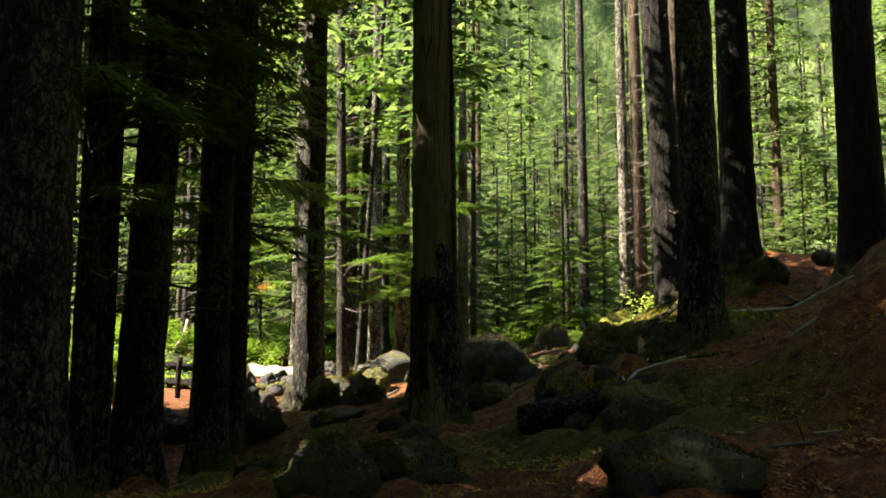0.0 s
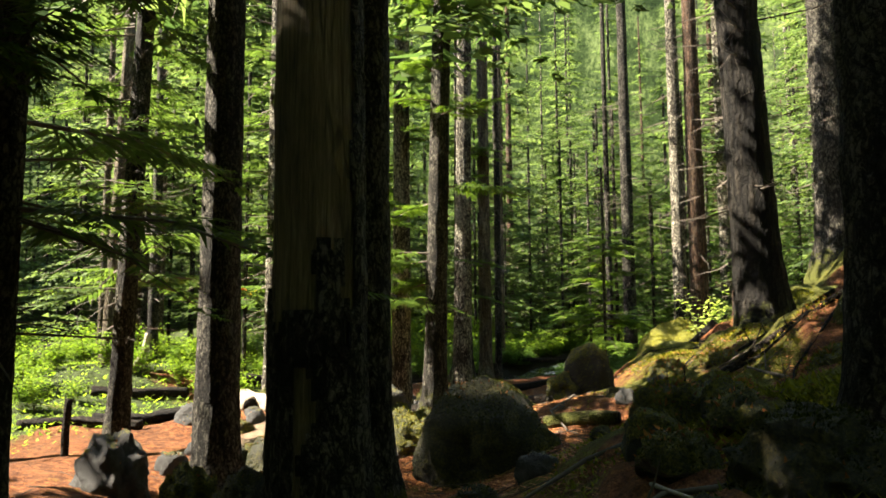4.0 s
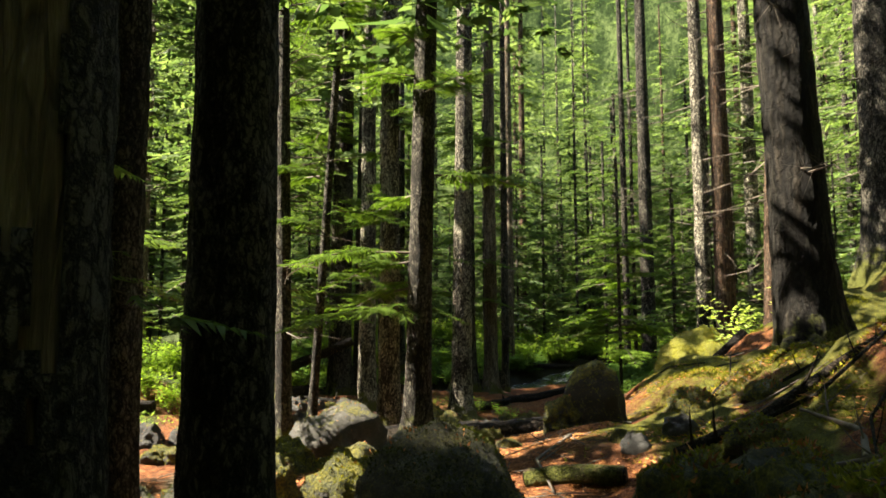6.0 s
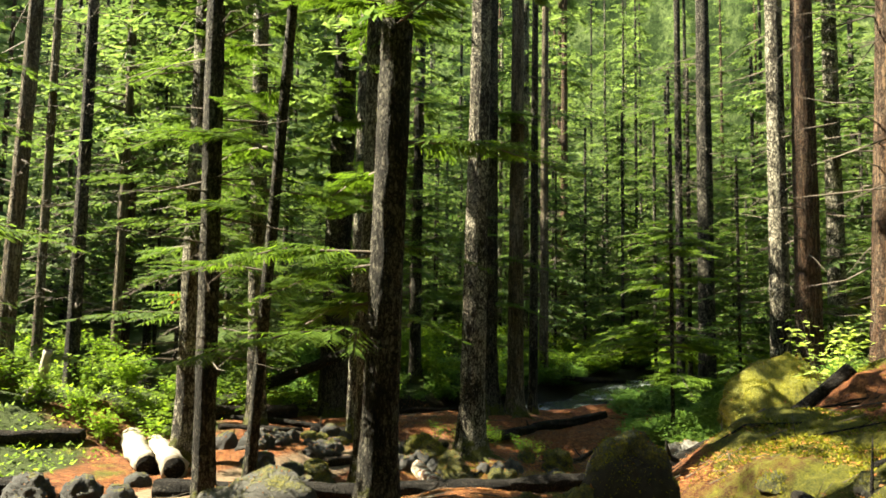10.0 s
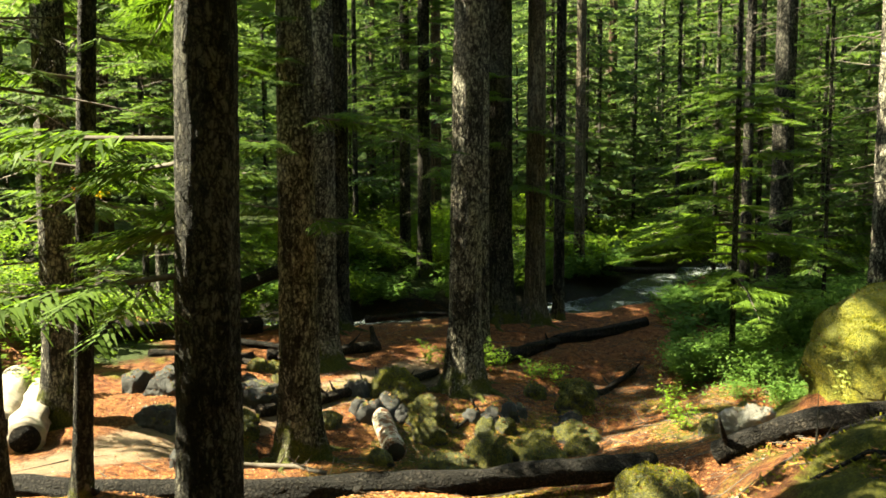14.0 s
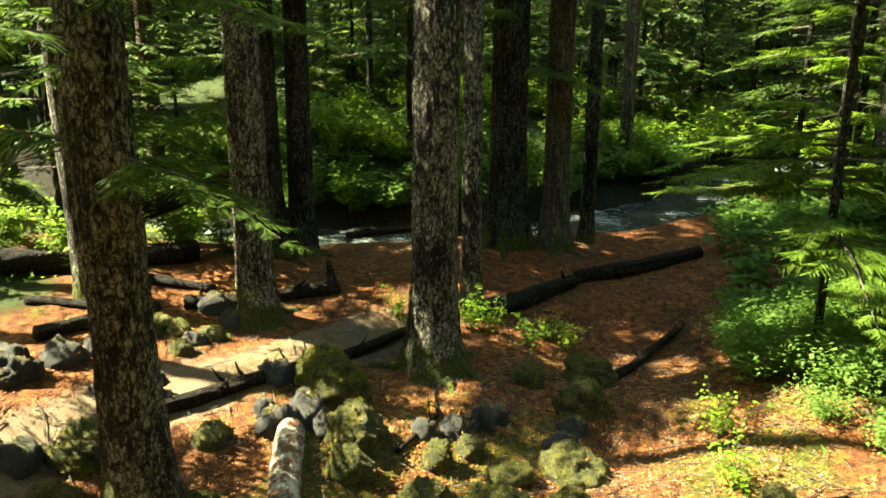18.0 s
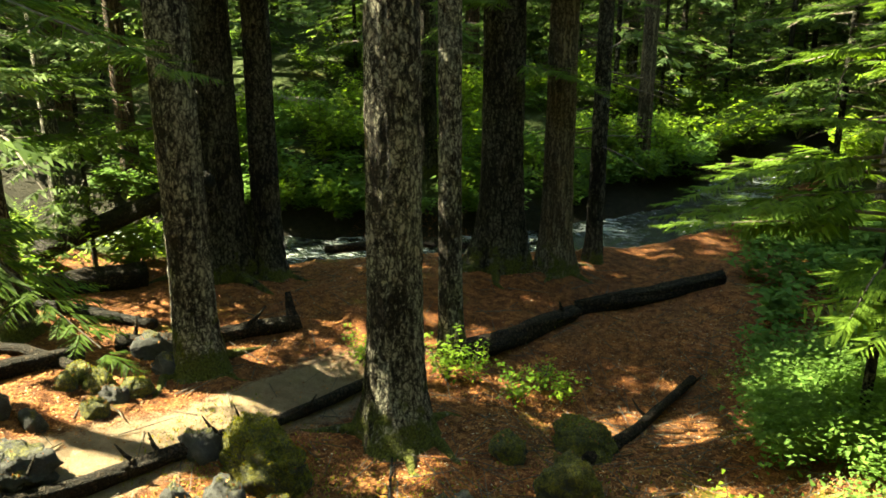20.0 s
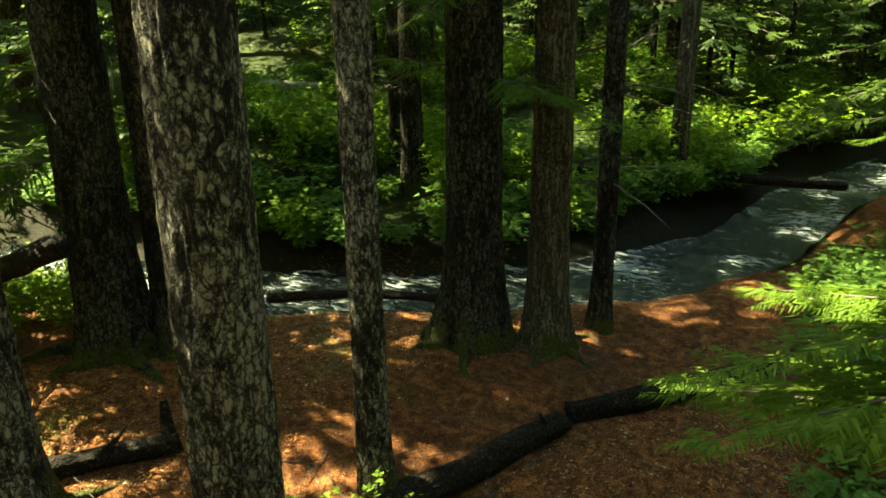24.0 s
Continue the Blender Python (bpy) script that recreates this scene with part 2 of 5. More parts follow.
# Leaves made pale in colour to stand for strong sun on them.
SUNLIT_LEAF = leaf_material("sunlit_leaves", (0.16, 0.24, 0.05), (0.38, 0.46, 0.14), 0.5)
RED_LEAF = leaf_material("red_leaves", (0.30, 0.05, 0.012), (0.52, 0.14, 0.02), 0.5)
YELLOW_LEAF = leaf_material("yellow_leaves", (0.36, 0.27, 0.03), (0.50, 0.38, 0.05), 0.5)
LITTER = leaf_material("fallen_needles", (0.05, 0.018, 0.008), (0.44, 0.19, 0.068), 0.1)
PALE_LITTER = leaf_material("pale_leaf_bits", (0.22, 0.16, 0.10), (0.55, 0.46, 0.34), 0.1)
MOSS_TUFT = leaf_material("moss_tufts", (0.055, 0.065, 0.007), (0.23, 0.215, 0.018), 0.35)

# Darker copy of the moss shoots, with shade put into the colour.
MOSS_TUFT_SHADED = leaf_material("moss_tufts_shaded", (0.008, 0.013, 0.002), (0.062, 0.070, 0.009), 0.3)


# ---- building helpers ----
def mesh_of(name, verts, faces, smooth=True):
    me = bpy.data.meshes.new(name)
    me.from_pydata(verts, [], faces)
    if smooth:
        me.shade_smooth()
    return me


def part(name, me, material, parent, label=""):
    if isinstance(me, bmesh.types.BMesh):
        bm, me = me, bpy.data.meshes.new(name)
        bm.to_mesh(me)
        bm.free()
        me.shade_smooth()
    if not me.materials:
        me.materials.append(material)
    ob = new(name, me)
    ob.parent = parent
    return tagged(ob, label)


def tufts(owner, me, seed, density, size, material, name="moss", low=0.1, patch=3.0):
    """Small upright shoots on the faces of a mesh that look up, in ragged patches, as one part of their owner."""
    r = np.random.RandomState(seed)
    me.calc_loop_triangles()
    nt = len(me.loop_triangles)
    tri, area, nor = np.zeros(nt * 3, int), np.zeros(nt), np.zeros(nt * 3)
    me.loop_triangles.foreach_get("vertices", tri)
    me.loop_triangles.foreach_get("area", area)
    me.loop_triangles.foreach_get("normal", nor)
    co = np.zeros(len(me.vertices) * 3)
    me.vertices.foreach_get("co", co)
    co, nor, tri = co.reshape(-1, 3), nor.reshape(-1, 3), tri.reshape(-1, 3)
    weight = area * np.clip(nor[:, 2] - low + 0.25, 0, 1)
    count = int(density * weight.sum())
    if count < 4:
        return None
    k = r.choice(nt, count, p=weight / weight.sum())
    u = r.dirichlet((1, 1, 1), count)
    p = (co[tri[k]] * u[..., None]).sum(1)
    ok = wave(p[:, 0] + seed, p[:, 1] + p[:, 2], patch, seed) + r.uniform(-0.5, 0.9, count) > 0
    p, n = p[ok], nor[k][ok]
    way = n + r.normal(0, 0.55, p.shape)
    way /= np.linalg.norm(way, axis=1, keepdims=True)
    ln = size * r.uniform(0.5, 1.5, len(p))
    v, f = kites(p - n * 0.004, way, r.normal(size=p.shape), ln, ln * 0.5)
    out = mesh_of(name, v, f, False)
    out.materials.append(material)
    return tagged(part(name, out, material, owner), kind="stuff")


def thing(name, at, label, category, group="", kind="", turn=0.0, size=1.0):
    ob = new(name)
    ob.location, ob.rotation_euler, ob.scale = at, (0, 0, turn), (size, size, size)
    return tagged(ob, label, category, group, kind)


# ---- the ground ----
# x, y, height of the land's low and high spots
LAND_START = [(0, -6, -0.3), (0, 0, -0.25), (0, 3, -0.15), (-0.5, 5.5, -0.05), (-1, 8, 0), (-3.5, 7.5, -0.5), (-6, 4, -0.6), (-3.6, 12.2, -0.35), (-1.2, 11, 0.1), (-8, 14, -0.25), (-6, 16.7, -0.4), (-3.6, 16, -0.15), (-1.2, 15.5, 0.15), (-4.4, 18.5, -0.05), (-2.4, 17.7, 0), (-0.5, 18, 0.1), (-3.7, 21.4, -0.5), (-5.2, 24.8, -0.3), (-2.7, 24.5, -0.45), (-1, 26.5, -0.8), (-0.6, 24, -0.7), (-1.5, 22, -0.75), (-2, 28.2, -0.42), (-3.3, 28.8, 0), (-2.6, 29.2, -0.15), (-2.3, 30.5, -0.1), (-5.7, 26.3, -0.05), (-6.5, 20.8, -0.15)]
LAND_TRAIL = [(-6.2, 21.9, -0.05), (-8, 20, -0.2), (-7, 24.2, 0), (-11.3, 22.1, 0.7), (-11, 23.6, 0.7), (-14, 27, 0.9), (-20, 30, 1.2), (-16, 18, 0.2), (-12, 15, -0.2), (-20, 8, 0), (-14, 4, -0.5), (1, 5, 0.3), (1.6, 7.8, 0.85), (2.3, 10.1, 1.35), (1.4, 10.7, 0.85), (0.5, 11.5, 0.45), (3.3, 12.6, 2.2), (5, 9, 2.5), (3.5, 6, 1.75), (3, 2, 1.5), (5, -4, 2), (2.5, 14.4, 1.65), (1.2, 13.6, 0.95), (0.3, 14.4, 0.5), (0.9, 16.4, 0.6), (1.8, 17.5, 1.15), (2.2, 19, 1.35), (0.2, 17, 0.25)]
LAND_BANK = [(1.5, 20.8, 0.5), (0.2, 20.5, -0.3), (2.4, 22, 0.6), (0.8, 23.5, -0.3), (1.5, 25.5, -0.1), (3.4, 20.5, 1.9), (4, 18, 2.3), (6, 20, 3.2), (8, 14, 4.8), (12, 20, 6), (5, 25, 1.6), (3.3, 26.8, 0.8), (0.8, 28, -0.3), (2.2, 31, 0.4), (3, 36, 0.3), (8, 34, 2), (0, 31, -0.2), (-1.5, 33.5, -0.05), (-4.5, 30.5, -0.35), (-7.5, 29, -0.45), (-11, 28.5, -0.3), (-3, 34.5, 0.3), (-6, 33.5, 0.5), (-10, 33, 0.8), (-6, 40, 1.4), (0, 45, 0.6), (10, 50, 4), (-15, 42, 2.2)]
LAND_FAR = [(0, 70, 4), (-30, 50, 4), (30, 40, 12), (20, 0, 7), (-30, 0, 1), (0, -25, 0.5)]
LAND = LAND_START + LAND_TRAIL + LAND_BANK + LAND_FAR
LAND_X, LAND_Z = np.array([k[:2] for k in LAND], float), np.array([k[2] for k in LAND], float)


def land(x, y):
    """The height of the ground, without its small bumps; arrays or numbers."""
    x, y = np.asarray(x, float), np.asarray(y, float)
    d2 = (x[..., None] - LAND_X[:, 0]) ** 2 + (y[..., None] - LAND_X[:, 1]) ** 2
    w = 1.0 / (d2 + 0.6) ** 1.7
    return (w * LAND_Z).sum(-1) / w.sum(-1)


def wave(x, y, k, seed):
    """A cheap smooth noise from a few crossing sines, about -1 to 1."""
    r = np.random.RandomState(seed)
    out = 0.0
    for _ in range(6):
        a, p, f = r.uniform(0, 6.28), r.uniform(0, 6.28), k * r.uniform(0.6, 1.7)
        out = out + np.sin((x * np.cos(a) + y * np.sin(a)) * f + p)
    return out / 3.2


def height(x, y):
    x, y = np.asarray(x, float), np.asarray(y, float)
    return land(x, y) + 0.05 * wave(x, y, 2.2, 3) + 0.02 * wave(x, y, 7.0, 4)


def spot(x, y, dz=0.0):
    return (x, y, float(height(x, y)) + dz)


def near_line(x, y, pts):
    """The distance of points from a line of corners."""
    best = np.full(np.shape(x), 1e9)
    for (ax, ay), (bx, by) in zip(pts[:-1], pts[1:]):
        l2 = (bx - ax) ** 2 + (by - ay) ** 2
        t = np.clip(((x - ax) * (bx - ax) + (y - ay) * (by - ay)) / l2, 0, 1)
        best = np.minimum(best, np.hypot(x - ax - t * (bx - ax), y - ay - t * (by - ay)))
    return best


TRAIL = [(-1.9, 9.0), (-2.9, 12.6), (-4.9, 16.2), (-5.6, 19.0), (-5.0, 21.4), (-4.2, 24.2), (-3.4, 26.4), (-2.7, 28.4), (-1.2, 31.0), (1.0, 34.0)]
STREAM = [(2.5, 42.0), (-0.9, 36.2), (-1.5, 33.6), (-2.9, 31.7), (-5.1, 30.4), (-8.1, 29.3), (-13.0, 28.8), (-22.0, 28.0)]
STREAM_W = 1.05


def ground_z(x, y):
    """The ground as built, with the bed of the stream cut into it."""
    d = near_line(x, y, STREAM)
    return height(x, y) - 0.42 * np.clip(1.35 - d / STREAM_W, 0, 1)


def steps(parts):
    return np.unique(np.concatenate([np.arange(a, b, s) for a, b, s in parts] + [[parts[-1][1]]]).round(4))


xs = steps([(-400, -60, 40), (-60, -24, 4), (-24, -12, 0.8), (-12, 6, 0.115), (6, 14, 0.8), (14, 50, 4), (50, 400, 50)])
ys = steps([(-400, -60, 40), (-60, -12, 4), (-12, 0, 0.8), (0, 33, 0.115), (33, 46, 0.5), (46, 90, 3), (90, 500, 45)])
gx, gy = np.meshgrid(xs, ys)
gz = ground_z(gx, gy)
near = np.exp(-((np.maximum(np.abs(gx + 3) - 9, 0) / 2) ** 2)) * (gy < 34) * (gy > 0)
gz = gz + near * (0.012 * wave(gx, gy, 17.0, 8) + 0.010 * wave(gx, gy, 31.0, 9)) * np.clip(near_line(gx, gy, TRAIL) / 0.8, 0.25, 1)
bank = np.clip((gx - 0.1 - 0.08 * (gy - 14)) / 1.0, 0, 1) * near
gz = gz + bank * (0.075 * wave(gx, gy, 5.0, 18) + 0.045 * wave(gx, gy, 11.0, 19) + 0.022 * wave(gx, gy, 22.0, 22))
gz = gz + near * np.clip((10 - gy) / 2, 0, 1) * (0.07 * wave(gx, gy, 5.5, 20) + 0.035 * wave(gx, gy, 13, 21))
nx, ny = len(xs), len(ys)
idx = np.arange(nx * ny).reshape(ny, nx)
quads = np.stack([idx[:-1, :-1], idx[:-1, 1:], idx[1:, 1:], idx[1:, :-1]], -1).reshape(-1, 4)
ground_mesh = mesh_of("ground", np.stack([gx, gy, gz], -1).reshape(-1, 3), quads)

# where moss, bare trail and green herbs cover the needles
trail = np.clip(1.25 - near_line(gx, gy, TRAIL) / 0.62 + 0.3 * wave(gx, gy, 2.5, 11), 0, 1) * np.clip((27.0 - gy) / 2.5, 0.0, 1) * np.clip((gy - 12.5) / 3, 0, 1)
slope = np.clip((gx - 0.2 - 0.10 * (gy - 14)) / 1.0, 0, 1) * np.clip((gy - 8.2) / 2, 0, 1)
moss = np.clip(0.04 + (0.16 + 0.24 * (gy > 13)) * slope + 0.95 * wave(gx, gy, 1.9, 12) * (0.35 + slope) + 0.3 * wave(gx, gy, 6, 13), 0, 1) * (1 - trail)
moss = moss + np.clip(0.30 + 0.5 * wave(gx, gy, 2.4, 23), 0, 1) * np.clip(1.6 - np.hypot((gx + 1.4) / 2.3, (gy - 22.2) / 2.2), 0, 1) * (1 - trail)
moss = moss + 0.7 * np.exp(-((gx - 1.7) ** 2 + (gy - 8.9) ** 2) / 0.6)
moss = moss + 0.55 * np.exp(-((gx - 1.5) ** 2 + (gy - 17) ** 2) / 2.5) + 0.5 * np.exp(-((gx - 1.2) ** 2 + (gy - 13.2) ** 2) / 1.2)
moss = moss + np.clip(0.12 + 0.6 * wave(gx, gy, 2.8, 26), 0, 1) * np.exp(-((gx - 1.1) ** 2 + (gy - 23.4) ** 2) / 2.0)
moss = np.where(gy < 8.2, np.clip(0.35 + 0.6 * wave(gx, gy, 1.4, 14), 0, 1) * 0.8, moss)
herb = np.clip((gx - 0.3) / 0.8, 0, 1) * np.clip((gy - 25.0) / 1.5, 0, 1) + np.clip((-gx - 8.0 + 0.9 * wave(gx, gy, 1.2, 24)) / 1.5, 0, 1) * np.clip((gy - 13 + 1.2 * wave(gx, gy, 1.0, 25)) / 2, 0, 1) + np.clip((gy - 31.9 - np.where(gx < -3, 0.45, 1.3) * (gx + 3)) / 0.8, 0, 1) * (gx > -22)
line = np.array(STREAM[::-1])
# The undercut far bank: its black shade is painted along the water.
undercut_shade = np.clip(2.1 - near_line(gx, gy, STREAM) / 0.9, 0, 1) * (gy > np.interp(gx, line[:, 0], line[:, 1]) - 0.2)
zone = ground_mesh.color_attributes.new("cover", "FLOAT_COLOR", "POINT")
zone.data.foreach_set("color", np.stack([moss, trail, np.clip(herb, 0, 1), undercut_shade], -1).astype(np.float32).ravel())

GROUND, nt, b = shader("forest_floor")
v = coords(nt, kind="Object")
at = nt.nodes.new("ShaderNodeAttribute")
at.attribute_name = "cover"
sep = nt.nodes.new("ShaderNodeSeparateColor")
nt.links.new(at.outputs["Color"], sep.inputs[0])
fine, mid, broad = noise_tex(nt, v, 70, 6, 0.75), noise_tex(nt, v, 9, 6, 0.7), noise_tex(nt, v, 1.3, 4)
needle = noise_tex(nt, coords(nt, (1, 0.25, 1)), 160, 3, 0.6, 1.5)
duff = ramp(nt, mix(nt, 0.5, fine, mid), [(0.38, (0.018, 0.006, 0.003)), (0.5, (0.16, 0.053, 0.019)), (0.61, (0.46, 0.185, 0.064))])
duff = mix(nt, ramp(nt, broad, [(0.42, (0, 0, 0)), (0.66, (0.42, 0.42, 0.42))]), duff, ramp(nt, mix(nt, 0.5, fine, needle), [(0.36, (0.018, 0.010, 0.006)), (0.64, (0.19, 0.095, 0.045))]))
sand = ramp(nt, mix(nt, 0.5, mid, fine), [(0.25, (0.10, 0.066, 0.042)), (0.5, (0.23, 0.165, 0.11)), (0.75, (0.38, 0.30, 0.22))])
mossy = ramp(nt, mix(nt, 0.45, fine, mid), [(0.34, (0.012, 0.016, 0.003)), (0.5, (0.085, 0.088, 0.012)), (0.66, (0.23, 0.21, 0.028))])
herby = ramp(nt, mix(nt, 0.5, fine, mid), [(0.3, (0.012, 0.022, 0.006)), (0.7, (0.06, 0.085, 0.02))])
edge = maths(nt, "MULTIPLY", maths(nt, "SUBTRACT", mix(nt, 0.5, mid, fine), 0.5), 1.6)
sharp = [ramp(nt, maths(nt, "ADD", sep.outputs[k], edge), [(0.38, (0, 0, 0)), (0.62, (1, 1, 1))]) for k in range(3)]
col = mix(nt, sharp[0], mix(nt, sharp[1], mix(nt, sharp[2], duff, herby), sand), mossy)
# near-black colour for the shade painted under the far bank
shade_black = ramp(nt, mix(nt, 0.5, fine, mid), [(0.35, (0.004, 0.004, 0.002)), (0.65, (0.030, 0.026, 0.014))])
col = mix(nt, ramp(nt, maths(nt, "ADD", at.outputs["Alpha"], edge), [(0.38, (0, 0, 0)), (0.62, (1, 1, 1))]), col, shade_black)
nt.links.new(col, b.inputs["Base Color"])
b.inputs["Roughness"].default_value = 0.95
b.inputs["Specular IOR Level"].default_value = 0.2
bump(nt, b, maths(nt, "ADD", maths(nt, "ADD", fine, mid), maths(nt, "MULTIPLY", needle, 0.8)), 1.0, 0.06)
ground_mesh.materials.append(GROUND)
ground = tagged(new("ground", ground_mesh), "uneven forest floor of red-brown needles, moss and a sandy trail", "ground", kind="structure")


# ---- foliage ----
def kites(base, way, up, length, width):
    """Flat pointed leaves, three corners each, as one set of faces."""
    side = np.cross(way, up)
    side /= np.linalg.norm(side, axis=1, keepdims=True) + 1e-9
    root = base + way * (length * 0.12)[:, None]
    tip = base + way * length[:, None] - up * (length * 0.10)[:, None]
    half = side * (width / 2)[:, None]
    verts = np.stack([root + half, tip, root - half], 1).reshape(-1, 3)
    return verts, np.arange(len(verts)).reshape(-1, 3)


def boughs(rng, origin, azimuth, length, rise, droop, fine, spread=0.42, pairs=9, leaf=1.0, tumble=0.3):
    """Layered flat sprays of a hemlock: returns leaves and the woody axes."""
    s = np.linspace(0.16, 1.0, pairs)
    n = len(length)
    ax = np.stack([np.cos(azimuth), np.sin(azimuth), np.zeros(n)], 1)
    S = s[None] + rng.uniform(-0.03, 0.03, (n, pairs))
    pos = origin[:, None] + ax[:, None] * (length[:, None] * S)[..., None]
    pos[..., 2] += length[:, None] * (rise[:, None] * S - droop[:, None] * S * S)
    base, way, size = [], [], []
    for side in (-1, 1):
        a = azimuth[:, None] + side * rng.uniform(0.65, 1.05, S.shape)
        w = np.stack([np.cos(a), np.sin(a), rng.uniform(-0.34, 0.04, S.shape)], -1)
        base.append(pos.reshape(-1, 3))
        way.append(w.reshape(-1, 3))
        size.append((length[:, None] * spread * (1.08 - 0.85 * S) * rng.uniform(0.6, 1.15, S.shape)).ravel())
    base.append(pos[:, -1])
    way.append(ax + [0, 0, -0.2])
    size.append(length * 0.15)
    base, way, size = np.concatenate(base), np.concatenate(way), np.concatenate(size)
    way /= np.linalg.norm(way, axis=1, keepdims=True)
    up = np.tile([0.0, 0.0, 1.0], (len(base), 1)) + rng.uniform(-tumble, tumble, (len(base), 3))
    if not fine:
        return kites(base, way, up, size, size * 0.42 * leaf)
    # each twig carries pairs of short leafy shoots
    out_b, out_w, out_l = [base], [way], [size * 0.9]
    flat = np.arctan2(way[:, 1], way[:, 0])
    for u in np.linspace(0.12, 0.88, fine):
        for side in (-1, 1):
            a = flat + side * rng.uniform(0.6, 1.0, len(flat))
            out_b.append(base + way * (size * u)[:, None])
            out_w.append(np.stack([np.cos(a), np.sin(a), way[:, 2] - 0.12 + rng.uniform(-0.15, 0.15, len(a))], 1))
            out_l.append(np.maximum(size * (0.50 - 0.34 * u), 0.035) * rng.uniform(0.7, 1.2, len(a)))
    base, way, size = np.concatenate(out_b), np.concatenate(out_w), np.concatenate(out_l)
    way /= np.linalg.norm(way, axis=1, keepdims=True)
    up = np.tile([0.0, 0.0, 1.0], (len(base), 1)) + rng.uniform(-tumble, tumble, (len(base), 3))
    width = np.minimum(size * 0.34, 0.075) * leaf
    width[:len(flat)] *= 0.45
    return kites(base, way, up, size, width)


def sticks(a, b, ra, rb):
    """Thin three-sided tapered sticks from a to b."""
    d = b - a
    d = d / (np.linalg.norm(d, axis=1, keepdims=True) + 1e-9)
    ref = np.where(np.abs(d[:, 2:3]) < 0.9, [[0.0, 0, 1]], [[1.0, 0, 0]])
    u = np.cross(d, ref)
    u /= np.linalg.norm(u, axis=1, keepdims=True)
    w = np.cross(d, u)
    ring = [np.cos(k) * u + np.sin(k) * w for k in (0, 2.094, 4.189)]
    verts = np.stack([a + r * ra[:, None] for r in ring] + [b + r * rb[:, None] for r in ring], 1).reshape(-1, 3)
    i = np.arange(len(a))[:, None] * 6
    faces = np.concatenate([i + [0, 1, 4, 3], i + [1, 2, 5, 4], i + [2, 0, 3, 5]])
    return verts, faces


def crown_meshes(seed, z0, z1, r_low, r_top, count, fine=0, pairs=9, leaf=1.0, gap=0.0, material=None, hang=0.30, tumble=0.3):
    """The needles and the bare boughs of one crown, round the z axis."""
    rng = np.random.RandomState(seed)
    k = rng.uniform(0, 1, count) ** 0.9
    z = z0 + (z1 - z0) * k
    az = rng.uniform(0, 6.283, count)
    length = (r_low + (r_top - r_low) * k) * rng.uniform(0.55, 1.12, count)
    origin = np.stack([0 * z, 0 * z, z], 1)
    rise, droop = rng.uniform(-0.05, 0.22, count), rng.uniform(hang * 0.5, hang * 1.5, count)
    lv, lf = boughs(rng, origin, az, length, rise, droop, fine, pairs=pairs, leaf=leaf, tumble=tumble)
    ax = np.stack([np.cos(az), np.sin(az), 0 * az], 1)
    m = origin + ax * (length * 0.5)[:, None] + [0, 0, 1] * (length * (rise * 0.5 - droop * 0.25))[:, None]
    e = origin + ax * length[:, None] + [0, 0, 1] * (length * (rise - droop))[:, None]
    v1, f1 = sticks(origin, m, 0.008 + length * 0.007, 0.004 + length * 0.004)
    v2, f2 = sticks(m, e, 0.004 + length * 0.004, np.full(count, 0.002))
    if not fine:
        v2, f2 = v2[:0], f2[:0]
    needles = mesh_of("needles", lv, lf, False)
    needles.materials.append(material or HEMLOCK)
    wood = mesh_of("boughs", np.concatenate([v1, v2]), np.concatenate([f1, f2 + len(v1)]))
    wood.materials.append(TWIG)
    return needles, wood


def bare_boughs(seed, z0, z1, count, reach):
    """Dead bare branches on the lower trunk."""
    rng = np.random.RandomState(seed)
    z, az, ln = rng.uniform(z0, z1, count), rng.uniform(0, 6.283, count), reach * rng.uniform(0.3, 1.0, count)
    a = np.stack([0 * z, 0 * z, z], 1)
    d = np.stack([np.cos(az), np.sin(az), rng.uniform(-0.35, 0.25, count)], 1)
    m = a + d * (ln * 0.55)[:, None]
    e = m + (d + rng.uniform(-0.4, 0.3, (count, 3))) * (ln * 0.45)[:, None]
    v1, f1 = sticks(a, m, 0.006 + ln * 0.008, 0.003 + ln * 0.004)
    v2, f2 = sticks(m, e, 0.003 + ln * 0.004, np.full(count, 0.0015))
    t = rng.uniform(0.3, 0.95, (count, 5))
    o = (a[:, None] + (m - a)[:, None] * t[..., None]).reshape(-1, 3)
    w = rng.uniform(-1, 1, (len(o), 3)) * (ln.repeat(5) * 0.25)[:, None]
    v3, f3 = sticks(o, o + w, np.full(len(o), 0.003), np.full(len(o), 0.001))
    me = mesh_of("boughs", np.concatenate([v1, v2, v3]), np.concatenate([f1, f2 + len(v1), f3 + len(v1) + len(v2)]))
    me.materials.append(TWIG)
    return me


